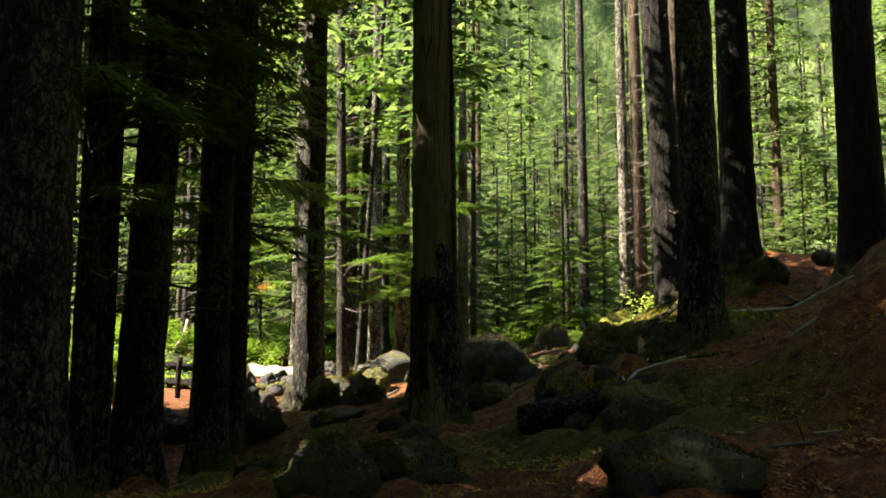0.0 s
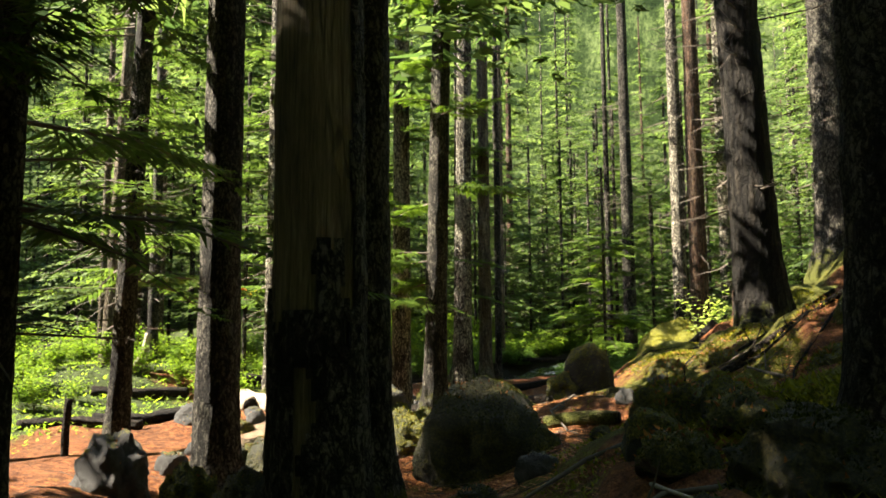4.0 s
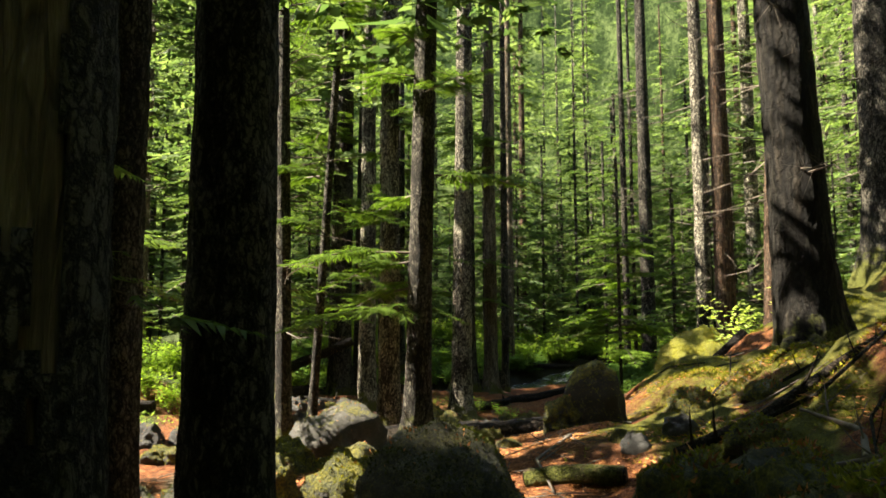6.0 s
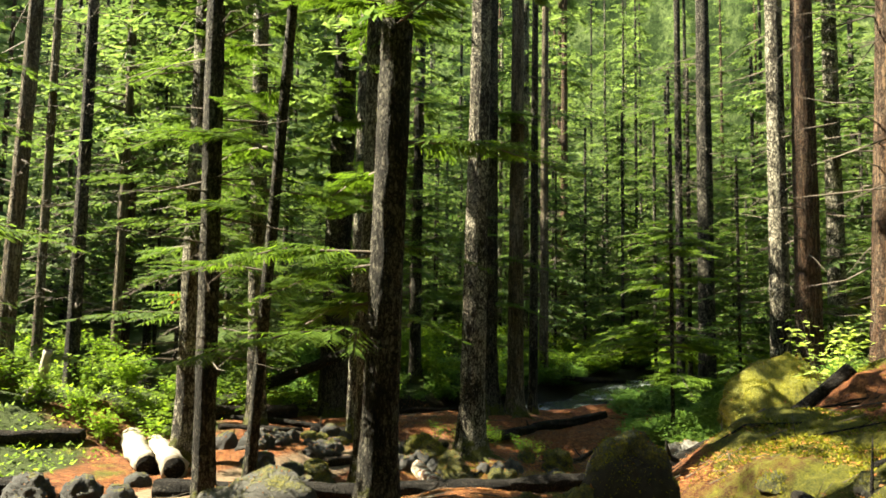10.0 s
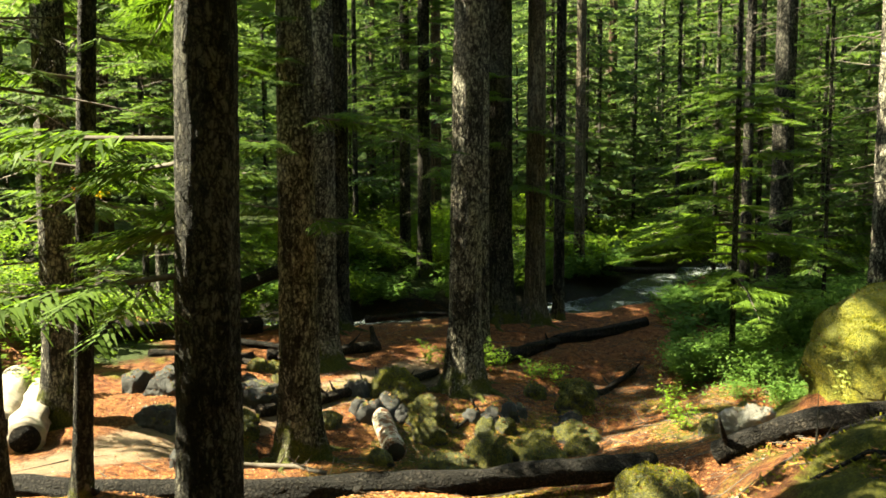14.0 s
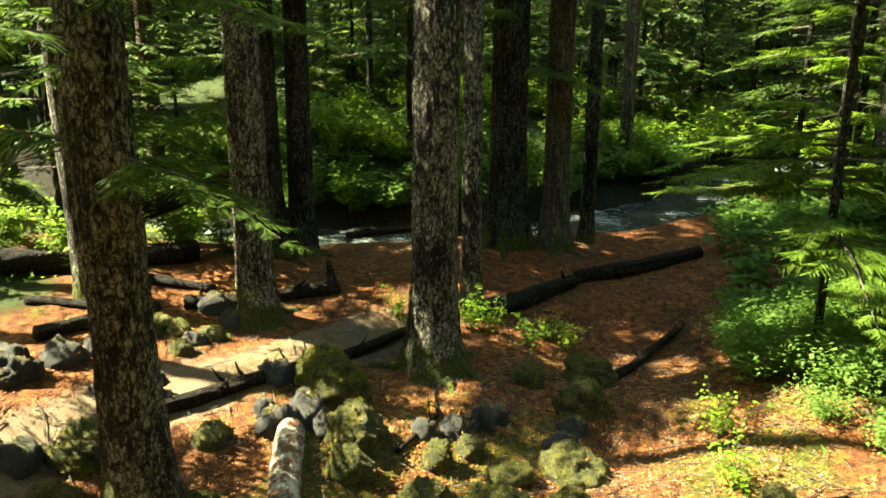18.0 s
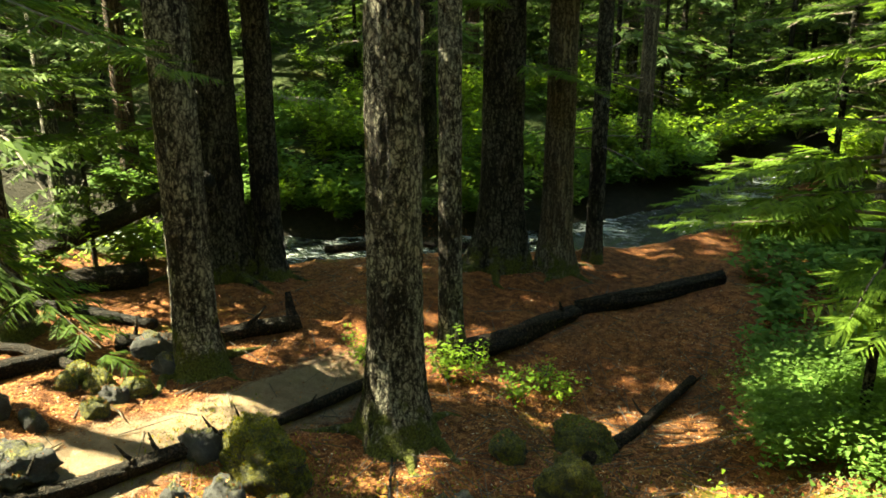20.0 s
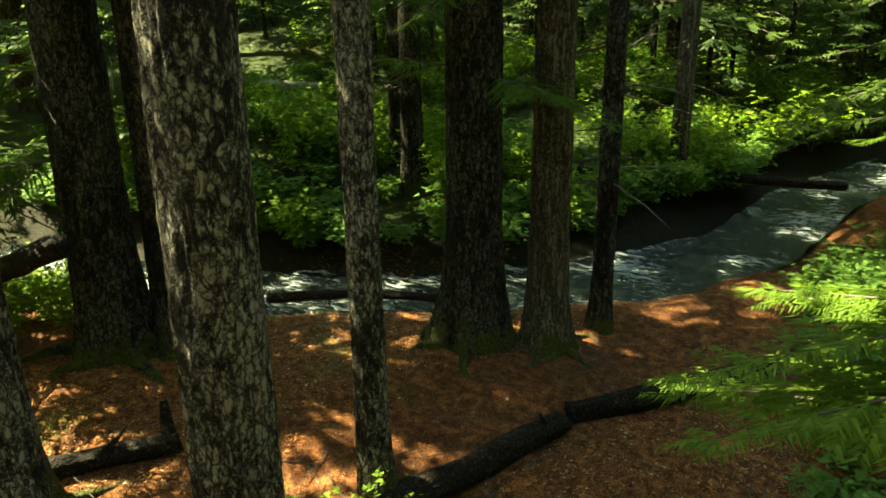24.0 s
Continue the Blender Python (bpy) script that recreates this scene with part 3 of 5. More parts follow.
def trunk_mesh(seed, dia, tall, lean=(0.0, 0.0), around=32, rows=90, flare=0.9, roots=5, relief=0.05, bottom=-0.35, curve=0.0):
    """A tapered trunk with furrowed bark and a root flare; its axis passes through the origin at 1.5 m."""
    rng = np.random.RandomState(seed)
    k = np.linspace(0, 1, rows)
    z = bottom + (tall - bottom) * (0.35 * k + 0.65 * k ** 2.2)
    th = np.arange(around) / around * 2 * math.pi
    ph = np.sort(rng.uniform(0, 2 * math.pi, roots))
    off = Vector((seed * 3.7, seed * 1.3, 0))
    verts = []
    for zi in z:
        up = max(zi, 0.0)
        r0 = dia / 2 * max(0.12, 1.04 - 0.026 * up)
        cx, cy = lean[0] * (zi - 1.5) + curve * math.sin(zi * 0.35 + seed), lean[1] * (zi - 1.5)
        foot = math.exp(-max(zi + 0.02, -0.2) / (0.22 + dia * 0.35))
        for t in th:
            c, s = math.cos(t), math.sin(t)
            lobe = sum(max(0.0, math.cos(t - p)) ** 6 for p in ph)
            n1 = noise.noise(Vector((c * 2.2, s * 2.2, zi * 0.5)) + off)
            n2 = noise.noise(Vector((c * dia * 16, s * dia * 16, zi * 3.2)) + off)
            n3 = noise.noise(Vector((c * dia * 34, s * dia * 34, zi * 8.0)) + off)
            r = r0 * (1 + 0.06 * n1 + relief * (n2 + 0.6 * n3)) + r0 * foot * flare * (0.35 + 0.75 * lobe)
            verts.append((cx + c * r, cy + s * r, zi))
    idx = np.arange(rows * around).reshape(rows, around)
    nxt = np.roll(idx, -1, 1)
    faces = np.stack([idx[:-1], nxt[:-1], nxt[1:], idx[1:]], -1).reshape(-1, 4)
    return mesh_of("trunk", verts, faces)


def tree(at, trunk, material, label, needles=None, wood=None, bare=None, turn=0.0, size=1.0, group="forest trees", name="tree", lift=0.0):
    t = thing(name, at, label, "tree", group, turn=turn, size=size)
    part("trunk", trunk, material, t)
    if needles:
        for o in (part("crown", needles, HEMLOCK, t), part("branch_wood", wood, TWIG, t)):
            o.location.z = lift
            tagged(o, kind="stuff")
    if bare:
        tagged(part("dead_wood", bare, TWIG, t), kind="stuff")
    return t


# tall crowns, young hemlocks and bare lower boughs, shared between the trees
TALL = [crown_meshes(20 + k, 1.2 + 0.7 * (k % 3), 23, 3.5, 0.8, 84, 3, 8, 1.9, material=HEMLOCK_HAZED, tumble=0.6) for k in range(5)]
# High crowns, mostly out of view, set where shade is wanted below.
TALL_HIGH = [crown_meshes(30 + k, 6.0, 22, 3.9, 0.9, 110, 2, 6, 3.6, material=HEMLOCK_HAZED, tumble=0.8) for k in range(3)]
COVER = [crown_meshes(36 + k, 5.0, 22, 4.0, 0.9, 120, 0, 7, 1.5, material=HEMLOCK_HAZED, tumble=0.8) for k in range(2)]
YOUNG = [crown_meshes(40 + k, 0.9, 6.8, 1.85, 0.45, 46, 5, 9, 1.0, tumble=0.4) for k in range(4)]
SPARSE = [crown_meshes(50 + k, 2.2, 9.0, 2.3, 1.2, 42, 7, 12, 0.85, hang=0.24, tumble=0.35) for k in range(4)]
SPRAY = [crown_meshes(55 + k, 2.0, 8.5, 2.2, 1.3, 17, 13, 20, 0.42, hang=0.22, material=HEMLOCK_NEAR, tumble=0.3) for k in range(2)]
WALL = [crown_meshes(90 + k, 1.5, 24, 3.6, 0.8, 120, 0, 9, 0.95, material=HEMLOCK_HAZED, tumble=0.7) for k in range(3)]
BARE = [bare_boughs(60 + k, 1.6, 9.5, 60, 1.6) for k in range(4)]

def tube(points, radii, around=14, seed=0, rough=0.2, cap=True):
    """A bent tapered tube with a rough skin, through the points."""
    pts = [Vector(p) for p in points]
    fine, rr = [], []
    for i in range(len(pts) - 1):
        n = max(2, int((pts[i + 1] - pts[i]).length / 0.09))
        for k in range(n):
            fine.append(pts[i].lerp(pts[i + 1], k / n))
            rr.append(radii[i] + (radii[i + 1] - radii[i]) * k / n)
    fine.append(pts[-1])
    rr.append(radii[-1])
    off = Vector((seed * 2.3, seed, 7))
    verts, faces = [], []
    for i, (p, r) in enumerate(zip(fine, rr)):
        d = (fine[min(i + 1, len(fine) - 1)] - fine[max(i - 1, 0)]).normalized()
        u = d.cross(Vector((0, 0, 1)) if abs(d.z) < 0.9 else Vector((1, 0, 0))).normalized()
        w = u.cross(d)
        sway = Vector((0, 0, 1)) * r * 0.25 * noise.noise(Vector((i * 0.12, seed, 0)))
        for k in range(around):
            a = k / around * 2 * math.pi
            o = u * math.cos(a) + w * math.sin(a)
            n = noise.noise(o * 1.6 + Vector((0, 0, i * 0.16)) + off) + 0.6 * noise.noise(o * 5 + Vector((0, 0, i * 0.35)) + off)
            verts.append(p + sway + o * r * (1 + rough * n))
    m = len(fine)
    for i in range(m - 1):
        for k in range(around):
            k2 = (k + 1) % around
            faces.append((i * around + k, i * around + k2, (i + 1) * around + k2, (i + 1) * around + k))
    if cap:
        faces += [tuple(range(around - 1, -1, -1)), tuple(range((m - 1) * around, m * around))]
    return mesh_of("log", [tuple(v) for v in verts], faces)


DETAIL = {0: (14, 40), 1: (24, 70), 2: (40, 130), 3: (56, 200)}
D, F, PL, RD = BARK_SHADED, BARK, BARK_PALE, BARK_RED
taken = []


def fir(x, y, dia, lean, bark, detail, crown, label, turn=0.0):
    """A standing tree with its own trunk; crown: t(all), s(parse hanging boughs), b(are dead boughs) or none."""
    k = len(taken)
    taken.append((x, y))
    around, rows = DETAIL[detail]
    me = trunk_mesh(k + 1, dia, 19 if detail else 23, (lean, 0.0), around, rows, flare=(0.8 if detail == 3 else 0.6) if detail else 0.4, relief=0.075)
    needles, wood = {"t": TALL[k % 5], "s": SPARSE[k % 4], "h": TALL_HIGH[k % 3], "sh": SPARSE[k % 4], "nh": SPRAY[k % 2], "n": SPRAY[k % 2]}.get(crown, (None, None))
    t = tree(spot(x, y), me, bark, label, needles, wood, BARE[k % 4] if crown in ("b", "s", "sh") else None)
    if crown in ("sh", "nh"):
        tagged(part("crown", TALL_HIGH[k % 3][0], HEMLOCK, t), kind="stuff")
    if detail >= 2:
        # roots that run out over the ground
        r = random.Random(k)
        for i in range(5):
            a, reach = i * 1.257 + r.uniform(-0.4, 0.4), dia * r.uniform(1.2, 2.1)
            pts = []
            for f in (0.30, 0.55, 0.8, 1.0):
                b = a + 0.35 * (f - 0.3) * r.uniform(-1, 1)
                px, py = math.cos(b) * reach * f, math.sin(b) * reach * f
                pts.append((px - 1.5 * lean * (1 - f), py, float(ground_z(x + px, y + py)) - spot(x, y)[2] + dia * 0.16 * (1 - f) - 0.02))
            part("root", tube(pts, [dia * 0.17, dia * 0.12, dia * 0.07, dia * 0.025], 8, k * 7 + i, 0.15, False), bark, t)
    return t


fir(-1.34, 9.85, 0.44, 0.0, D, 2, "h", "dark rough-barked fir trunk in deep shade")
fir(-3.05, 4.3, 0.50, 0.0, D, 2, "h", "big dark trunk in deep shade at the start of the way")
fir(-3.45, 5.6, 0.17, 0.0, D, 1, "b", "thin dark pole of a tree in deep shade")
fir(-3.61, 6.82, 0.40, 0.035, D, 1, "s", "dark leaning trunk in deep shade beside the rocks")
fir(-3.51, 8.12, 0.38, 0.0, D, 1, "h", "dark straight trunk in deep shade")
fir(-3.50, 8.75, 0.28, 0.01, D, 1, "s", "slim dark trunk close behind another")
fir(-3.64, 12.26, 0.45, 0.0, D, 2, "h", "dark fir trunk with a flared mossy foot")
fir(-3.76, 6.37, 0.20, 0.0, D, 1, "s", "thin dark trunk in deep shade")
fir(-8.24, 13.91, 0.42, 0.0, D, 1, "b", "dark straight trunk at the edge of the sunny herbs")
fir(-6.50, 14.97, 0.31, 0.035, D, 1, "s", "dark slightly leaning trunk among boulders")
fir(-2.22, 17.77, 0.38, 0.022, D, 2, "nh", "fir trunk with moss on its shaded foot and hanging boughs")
fir(-3.68, 21.39, 0.42, 0.0, F, 2, "n", "large fir trunk with lichen flecks beside the sandy trail")
fir(-5.19, 24.84, 0.42, 0.0, F, 2, None, "fir trunk with spreading roots at the trail")
fir(-2.79, 24.80, 0.48, 0.012, F, 3, None, "stout grey fir with lichen-flecked bark and mossy roots")
fir(-3.00, 26.39, 0.25, 0.0, F, 2, None, "slim lichen-flecked trunk behind the border log")
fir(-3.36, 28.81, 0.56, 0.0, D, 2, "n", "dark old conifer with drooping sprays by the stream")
fir(-2.67, 29.13, 0.39, 0.0, PL, 2, None, "smooth brown barkless-looking trunk by the stream")
fir(-2.33, 29.90, 0.22, 0.0, D, 1, "b", "slim dark trunk at the stream bank")
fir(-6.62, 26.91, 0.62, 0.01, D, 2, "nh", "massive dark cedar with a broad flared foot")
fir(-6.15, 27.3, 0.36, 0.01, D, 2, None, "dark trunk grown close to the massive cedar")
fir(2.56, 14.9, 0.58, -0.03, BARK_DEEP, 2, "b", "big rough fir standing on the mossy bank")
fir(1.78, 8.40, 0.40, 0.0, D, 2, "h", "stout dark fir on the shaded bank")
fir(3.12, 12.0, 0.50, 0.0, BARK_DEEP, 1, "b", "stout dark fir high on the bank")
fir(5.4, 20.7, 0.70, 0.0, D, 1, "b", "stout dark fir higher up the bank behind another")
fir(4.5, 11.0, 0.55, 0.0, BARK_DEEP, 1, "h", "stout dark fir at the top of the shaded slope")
fir(3.17, 26.99, 0.40, 0.0, F, 1, "b", "straight fir trunk with a sunlit edge")
fir(3.59, 26.34, 0.49, 0.0, RD, 1, "b", "straight red-brown cedar trunk behind the bank")
fir(5.68, 33.57, 0.50, 0.0, F, 0, "t", "tall fir behind the bank")
fir(3.91, 22.46, 0.41, 0.04, RD, 1, "b", "leaning reddish snag behind the mossy bank")
fir(-6.52, 20.82, 0.38, 0.0, F, 1, "s", "fir trunk beside the sunlit cut logs")
fir(-4.61, 18.22, 0.25, -0.02, D, 1, "b", "slim dark trunk beside the trail")
fir(-4.28, 18.91, 0.15, 0.06, D, 1, "n", "slender dark tree with drooping boughs")
fir(-7.12, 24.10, 0.37, -0.03, F, 1, "s", "grey trunk among bright shrubs")
fir(-11.39, 22.11, 0.32, 0.03, PL, 1, "b", "pale bare trunk among bright shrubs")
fir(-11.06, 23.53, 0.28, 0.0, D, 0, "b", "slim dark fir among bright shrubs")
fir(-14.22, 25.98, 0.23, 0.0, PL, 0, "b", "slim pale trunk far in the wood")
fir(-13.37, 27.85, 0.25, 0.0, PL, 0, "h", "slim pale trunk far in the wood")
fir(-2.73, 35.05, 0.30, 0.0, PL, 0, "b", "pale trunk beyond the stream")
fir(2.04, 31.26, 0.45, 0.0, D, 0, "b", "dark fir beyond the herb bank")
fir(1.4, 31.9, 0.22, 0.0, D, 0, "b", "slim dark fir beyond the herb bank")
fir(-6.32, 32.46, 0.34, 0.0, D, 0, "s", "dark fir across the stream")
fir(-7.3, 33.6, 0.30, 0.0, D, 0, "s", "dark fir across the stream")

# the wood round about, thinner where the sun comes through to the trail and the herbs
FAR_TRUNKS = [trunk_mesh(100 + k, 0.20 + 0.05 * k, 26, (0, 0), 10, 24, 0.4, 4, 0.05) for k in range(4)]
FAR_BARKS = [BARK_SHADED, BARK, BARK_SHADED, BARK_RED]
for me, bark in zip(FAR_TRUNKS, FAR_BARKS):
    me.materials.append(bark)


def free(x, y, gap):
    return all((x - a) ** 2 + (y - c) ** 2 > gap * gap for a, c in taken)


rng = random.Random(11)


def conifer(x, y, crowns, k, size, lift):
    taken.append((x, y))
    n, w = crowns[k % len(crowns)]
    tree(spot(x, y, -0.1), FAR_TRUNKS[k % 4], FAR_BARKS[k % 4], "tall conifer added to fill out the surrounding forest", n, w, BARE[k % 4] if crowns is TALL else None, turn=rng.uniform(0, 6.28), size=size, lift=lift, name="conifer")


stands = 0
while stands < 120:
    x, y = rng.uniform(-40, 30), rng.uniform(-14, 72)
    far = y > 37 and -10 - 0.75 * (y - 20) < x < 6 + 0.4 * (y - 20)
    left = x < -14 and 8 < y < 60
    right = x > 6.5 and y > 6
    # trees behind the start stay unseen; they are added to block sky light
    behind = y < 4 and (x < -6 or x > 4.5 or y < -4)
    sunny = -40 < x < -11 and 9 < y < 30
    if not (far or left or right or behind) or (sunny and rng.random() < 0.96) or (-26 < x < -6 and y < 44 and rng.random() < 0.5) or not free(x, y, 1.5):
        continue
    conifer(x, y, TALL if y > -1.25 * x - 2 and x < 3 + 0.45 * y and y > 8 else COVER, stands, rng.uniform(0.8, 1.25), rng.uniform(-1.2, 0.8))
    stands += 1
# the dense stand, added to shade the start of the way
for k in range(38):
    x, y = rng.uniform(-17, -6.5), rng.uniform(-8, 9.0)
    if free(x, y, 1.2):
        conifer(x, y, COVER if k % 3 or y < 4 else TALL, k, rng.uniform(0.85, 1.1), rng.uniform(-0.5, 0.5))

# two more, added to cast shade on the trail
for k, (x, y) in enumerate([(-15.2, 33.4), (-10.6, 27.6)]):
    conifer(x, y, TALL_HIGH, k, 1.0, 0.0)
# the dark wood behind the stream, its last two trees added for shade
for k, (x, y) in enumerate([(-11.3, 38.8), (-16.2, 38.3), (-18.0, 35.6), (-11.8, 30.2), (-15.6, 30.6)]):
    conifer(x, y, TALL, k, rng.uniform(0.85, 1.05), rng.uniform(-0.6, 0.6))

# the last rows of the wood, full of boughs down to the ground
for k in range(96):
    a, far = rng.uniform(-0.62, 1.0), rng.uniform(46, 74)
    x, y = -math.sin(a) * far, 8 + math.cos(a) * far
    if y > 40 and free(x, y, 1.6):
        conifer(x, y, WALL, k, rng.uniform(0.85, 1.3), rng.uniform(-0.8, 0.4))

YOUNG_TRUNK = trunk_mesh(130, 0.08, 6.2, (0, 0), 8, 14, 0.3, 3, 0.03)
YOUNG_TRUNK.materials.append(BARK_SHADED)


FAR_YOUNG = [crown_meshes(80 + k, 0.3, 6.8, 1.9, 0.4, 66, 2, 7, 1.9, material=HEMLOCK_HAZED, tumble=1.0) for k in range(3)]


def hemlock(x, y, size, k, turn, dz=-0.05):
    taken.append((x, y))
    n, w = YOUNG[k % 4] if y < 44 else FAR_YOUNG[k % 3]
    return tree(spot(x, y, dz), YOUNG_TRUNK, BARK_SHADED, "young hemlock with layered green boughs", n, w, turn=turn, size=size, name="young_hemlock", group="young hemlocks")


young = 0
while young < 70:
    x, y = rng.uniform(-17, 11), rng.uniform(24, 52)
    open_way = (y < 33 and -9.5 < x < 3.6) or (x < -5 and y < 31) or (-14 < x < 0 and y < 38)
    if open_way or near_line(np.array(x), np.array(y), STREAM) < 1.4 or not free(x, y, 0.9):
        continue
    hemlock(x, y, rng.uniform(0.8, 1.7), young, rng.uniform(0, 6.28))
    young += 1
n, w = crown_meshes(71, 1.0, 4.4, 2.1, 0.9, 36, 11, 17, 0.5, hang=0.22, material=HEMLOCK_NEAR, tumble=0.5)
taken.append((1.0, 25.9))
tree(spot(1.0, 25.9, -0.05), YOUNG_TRUNK, BARK_SHADED, "young hemlock with dense bright green boughs over the bank", n, w, name="young_hemlock", group="young hemlocks")
hemlock(2.6, 29.0, 0.9, 3, 1.0)
hemlock(-8.6, 26.5, 0.8, 1, 3.0)
# this one is added to shade the slope beside the trail
hemlock(-9.4, 25.7, 1.5, 2, 1.3)

# the young growth behind the sunny herbs
for k in range(64):
    x, y = rng.uniform(-34, -18), rng.uniform(16, 44)
    if k > 29:
        x, y = rng.uniform(-8, 14), rng.uniform(36, 60)
    n, w = FAR_YOUNG[k % 3]
    tree(spot(x, y, -0.05), YOUNG_TRUNK, BARK_SHADED, "young hemlock in the wood behind the herbs", n, w, turn=rng.uniform(0, 6.28), size=rng.uniform(1.0, 2.2), name="young_hemlock", group="young hemlocks")

# the dead standing trunk: bare grey-brown wood with bark left round its foot and its shaded side
snag = thing("dead_tree", spot(-1.04, 8.03), "tall dead trunk, bare brown wood with torn dark bark below", "dead tree")
part("wood", trunk_mesh(201, 0.44, 17, (-0.012, 0), 40, 120, 0.35, 4, 0.025), DEADWOOD, snag, "bare weathered brown wood")
shell = trunk_mesh(202, 0.485, 17, (-0.012, 0), 64, 190, 0.5, 4, 0.05)
bm = bmesh.new()
bm.from_mesh(shell)
gone = []
for f in bm.faces:
    c = f.calc_center_median()
    th, up = math.degrees(math.atan2(c.y, c.x)), c.z + 0.16 * noise.noise(c * 5) + 0.12 * noise.noise(Vector((c.x * 9, c.y * 9, c.z * 1.5)))
    side = -24 < th + 14 * noise.noise(Vector((0, 0, c.z * 2))) < 170
    torn = th + 9 * noise.noise(c * 8) + 5 * noise.noise(c * 21)
    step = 1.62 + 0.10 * noise.noise(Vector((c.x * 22, c.y * 22, 0))) + (0.32 if -75 < torn < -40 else 0.0)
    hole = noise.noise(Vector((c.x * 6, c.y * 6, c.z * 2.2 + 4))) > 0.28 and -100 < th < -35
    if not side and (up > step or hole):
        gone.append(f)
bmesh.ops.delete(bm, geom=gone, context="FACES")
bmesh.ops.solidify(bm, geom=bm.faces[:], thickness=0.018)
part("bark", bm, BARK_SHADED, snag, "torn dark bark left round the foot")


# ---- stones ----
def rock_mesh(seed, sx, sy, sz, angular=0.6, level=3, bumps=0.05):
    """A stone cut by many chance planes, softened and roughened; it stands on z = 0 with its foot sunk."""
    r = np.random.RandomState(seed)
    bm = bmesh.new()
    bmesh.ops.create_icosphere(bm, subdivisions=level, radius=1.0)
    n = r.normal(size=(18, 3))
    n /= np.linalg.norm(n, axis=1, keepdims=True)
    d = r.uniform(0.70, 1.0, 18)
    off = Vector(r.uniform(0, 50, 3))
    for v in bm.verts:
        u = np.array(v.co.normalized())
        cut = float((d / np.maximum(n @ u, 0.12)).min())
        k = angular * min(cut, 1.15) + (1 - angular)
        p = Vector(u) * k
        k += 0.16 * noise.noise(p * 1.3 + off) + bumps * noise.noise(p * 3.2 + off) + 0.6 * bumps * noise.noise(p * 7.5 + off) + 0.35 * bumps * noise.noise(p * 15 + off)
        v.co = Vector(u) * k
    for v in bm.verts:
        v.co.x *= sx / 2
        v.co.y *= sy / 2
        v.co.z = (v.co.z * 0.66 + 0.22) * sz
    me = bpy.data.meshes.new("stone")
    bm.to_mesh(me)
    bm.free()
    me.shade_smooth()
    return me


ROCK_WORDS = {ROCK_MOSS: "moss-covered stone half sunk in the needles", ROCK_MOSS_SHADED: "mossy stone coloured dark for the shade",
              ROCK_BARE: "bare dark grey stone beside the trail"}
rocks = 0


def rock(x, y, wide, high, material, label="", angular=None, deep=0.85, turn=None, dz=0.0, name="rock", level=3, bumps=0.22):
    global rocks
    rocks += 1
    r = random.Random(rocks)
    ang = (0.65 if material is ROCK_BARE else 0.5) if angular is None else angular
    level = 4 if wide > 0.45 and y > 8 else level
    me = rock_mesh(300 + rocks, wide * 1.08, wide * deep * r.uniform(0.85, 1.15), high * 1.12, ang, level, bumps)
    me.materials.append(material)
    ob = new(name, me)
    ob.location, ob.rotation_euler = spot(x, y, dz - 0.12 * high), (r.uniform(-0.15, 0.15), r.uniform(-0.15, 0.15), r.uniform(-0.5, 0.5) if turn is None else turn)
    tagged(ob, label or ROCK_WORDS[material], "rock", "stones")
    if material in (ROCK_MOSS, ROCK_MOSS_SHADED, ROCK_SUNLIT, ROCK_SHADED):
        tufts(ob, me, rocks, 6000 if wide > 0.7 else 3400, 0.021 if wide > 0.7 else 0.018, MOSS_TUFT if material is not ROCK_MOSS_SHADED else MOSS_TUFT_SHADED, "moss", 0.15, 6.0)
    tufts(ob, me, rocks + 500, 700 if y > 19 else 350, 0.028, LITTER, "needle_litter", 0.5, 4.0)
    return ob


rock(-3.41, 23.63, 0.81, 0.57, ROCK_MOSS)
rock(-2.69, 22.94, 0.54, 0.43, ROCK_MOSS)
rock(-2.56, 22.56, 0.39, 0.31, ROCK_MOSS)
rock(-1.78, 22.41, 0.56, 0.46, ROCK_MOSS)
rock(-2.12, 22.02, 0.63, 0.23, ROCK_MOSS)
rock(-1.74, 24.92, 0.34, 0.27, ROCK_MOSS)
rock(-1.23, 25.45, 0.60, 0.33, ROCK_MOSS)
rock(-1.12, 24.69, 0.53, 0.43, ROCK_MOSS)
rock(-1.35, 23.20, 0.37, 0.21, ROCK_MOSS)
rock(-1.20, 22.65, 0.68, 0.29, ROCK_MOSS)
rock(-0.74, 22.85, 0.39, 0.24, ROCK_MOSS)
rock(-0.91, 23.57, 0.59, 0.30, ROCK_MOSS)
rock(-4.64, 21.62, 0.46, 0.25, ROCK_MOSS)
rock(-4.79, 21.88, 0.38, 0.22, ROCK_MOSS)
rock(-3.86, 22.38, 0.38, 0.24, ROCK_MOSS)
rock(1.09, 22.27, 0.37, 0.27, ROCK_MOSS)
rock(0.69, 22.95, 0.27, 0.27, ROCK_MOSS)
rock(-2.76, 21.54, 0.30, 0.21, ROCK_MOSS)
rock(-1.80, 23.39, 0.27, 0.23, ROCK_MOSS)
rock(-2.00, 23.08, 0.28, 0.26, ROCK_MOSS)
rock(-4.34, 21.18, 0.45, 0.21, ROCK_MOSS)
rock(-3.33, 23.08, 0.34, 0.33, ROCK_BARE)
rock(-3.06, 23.01, 0.28, 0.26, ROCK_BARE)
rock(-3.41, 22.82, 0.40, 0.36, ROCK_BARE)
rock(-3.68, 22.96, 0.29, 0.26, ROCK_BARE)
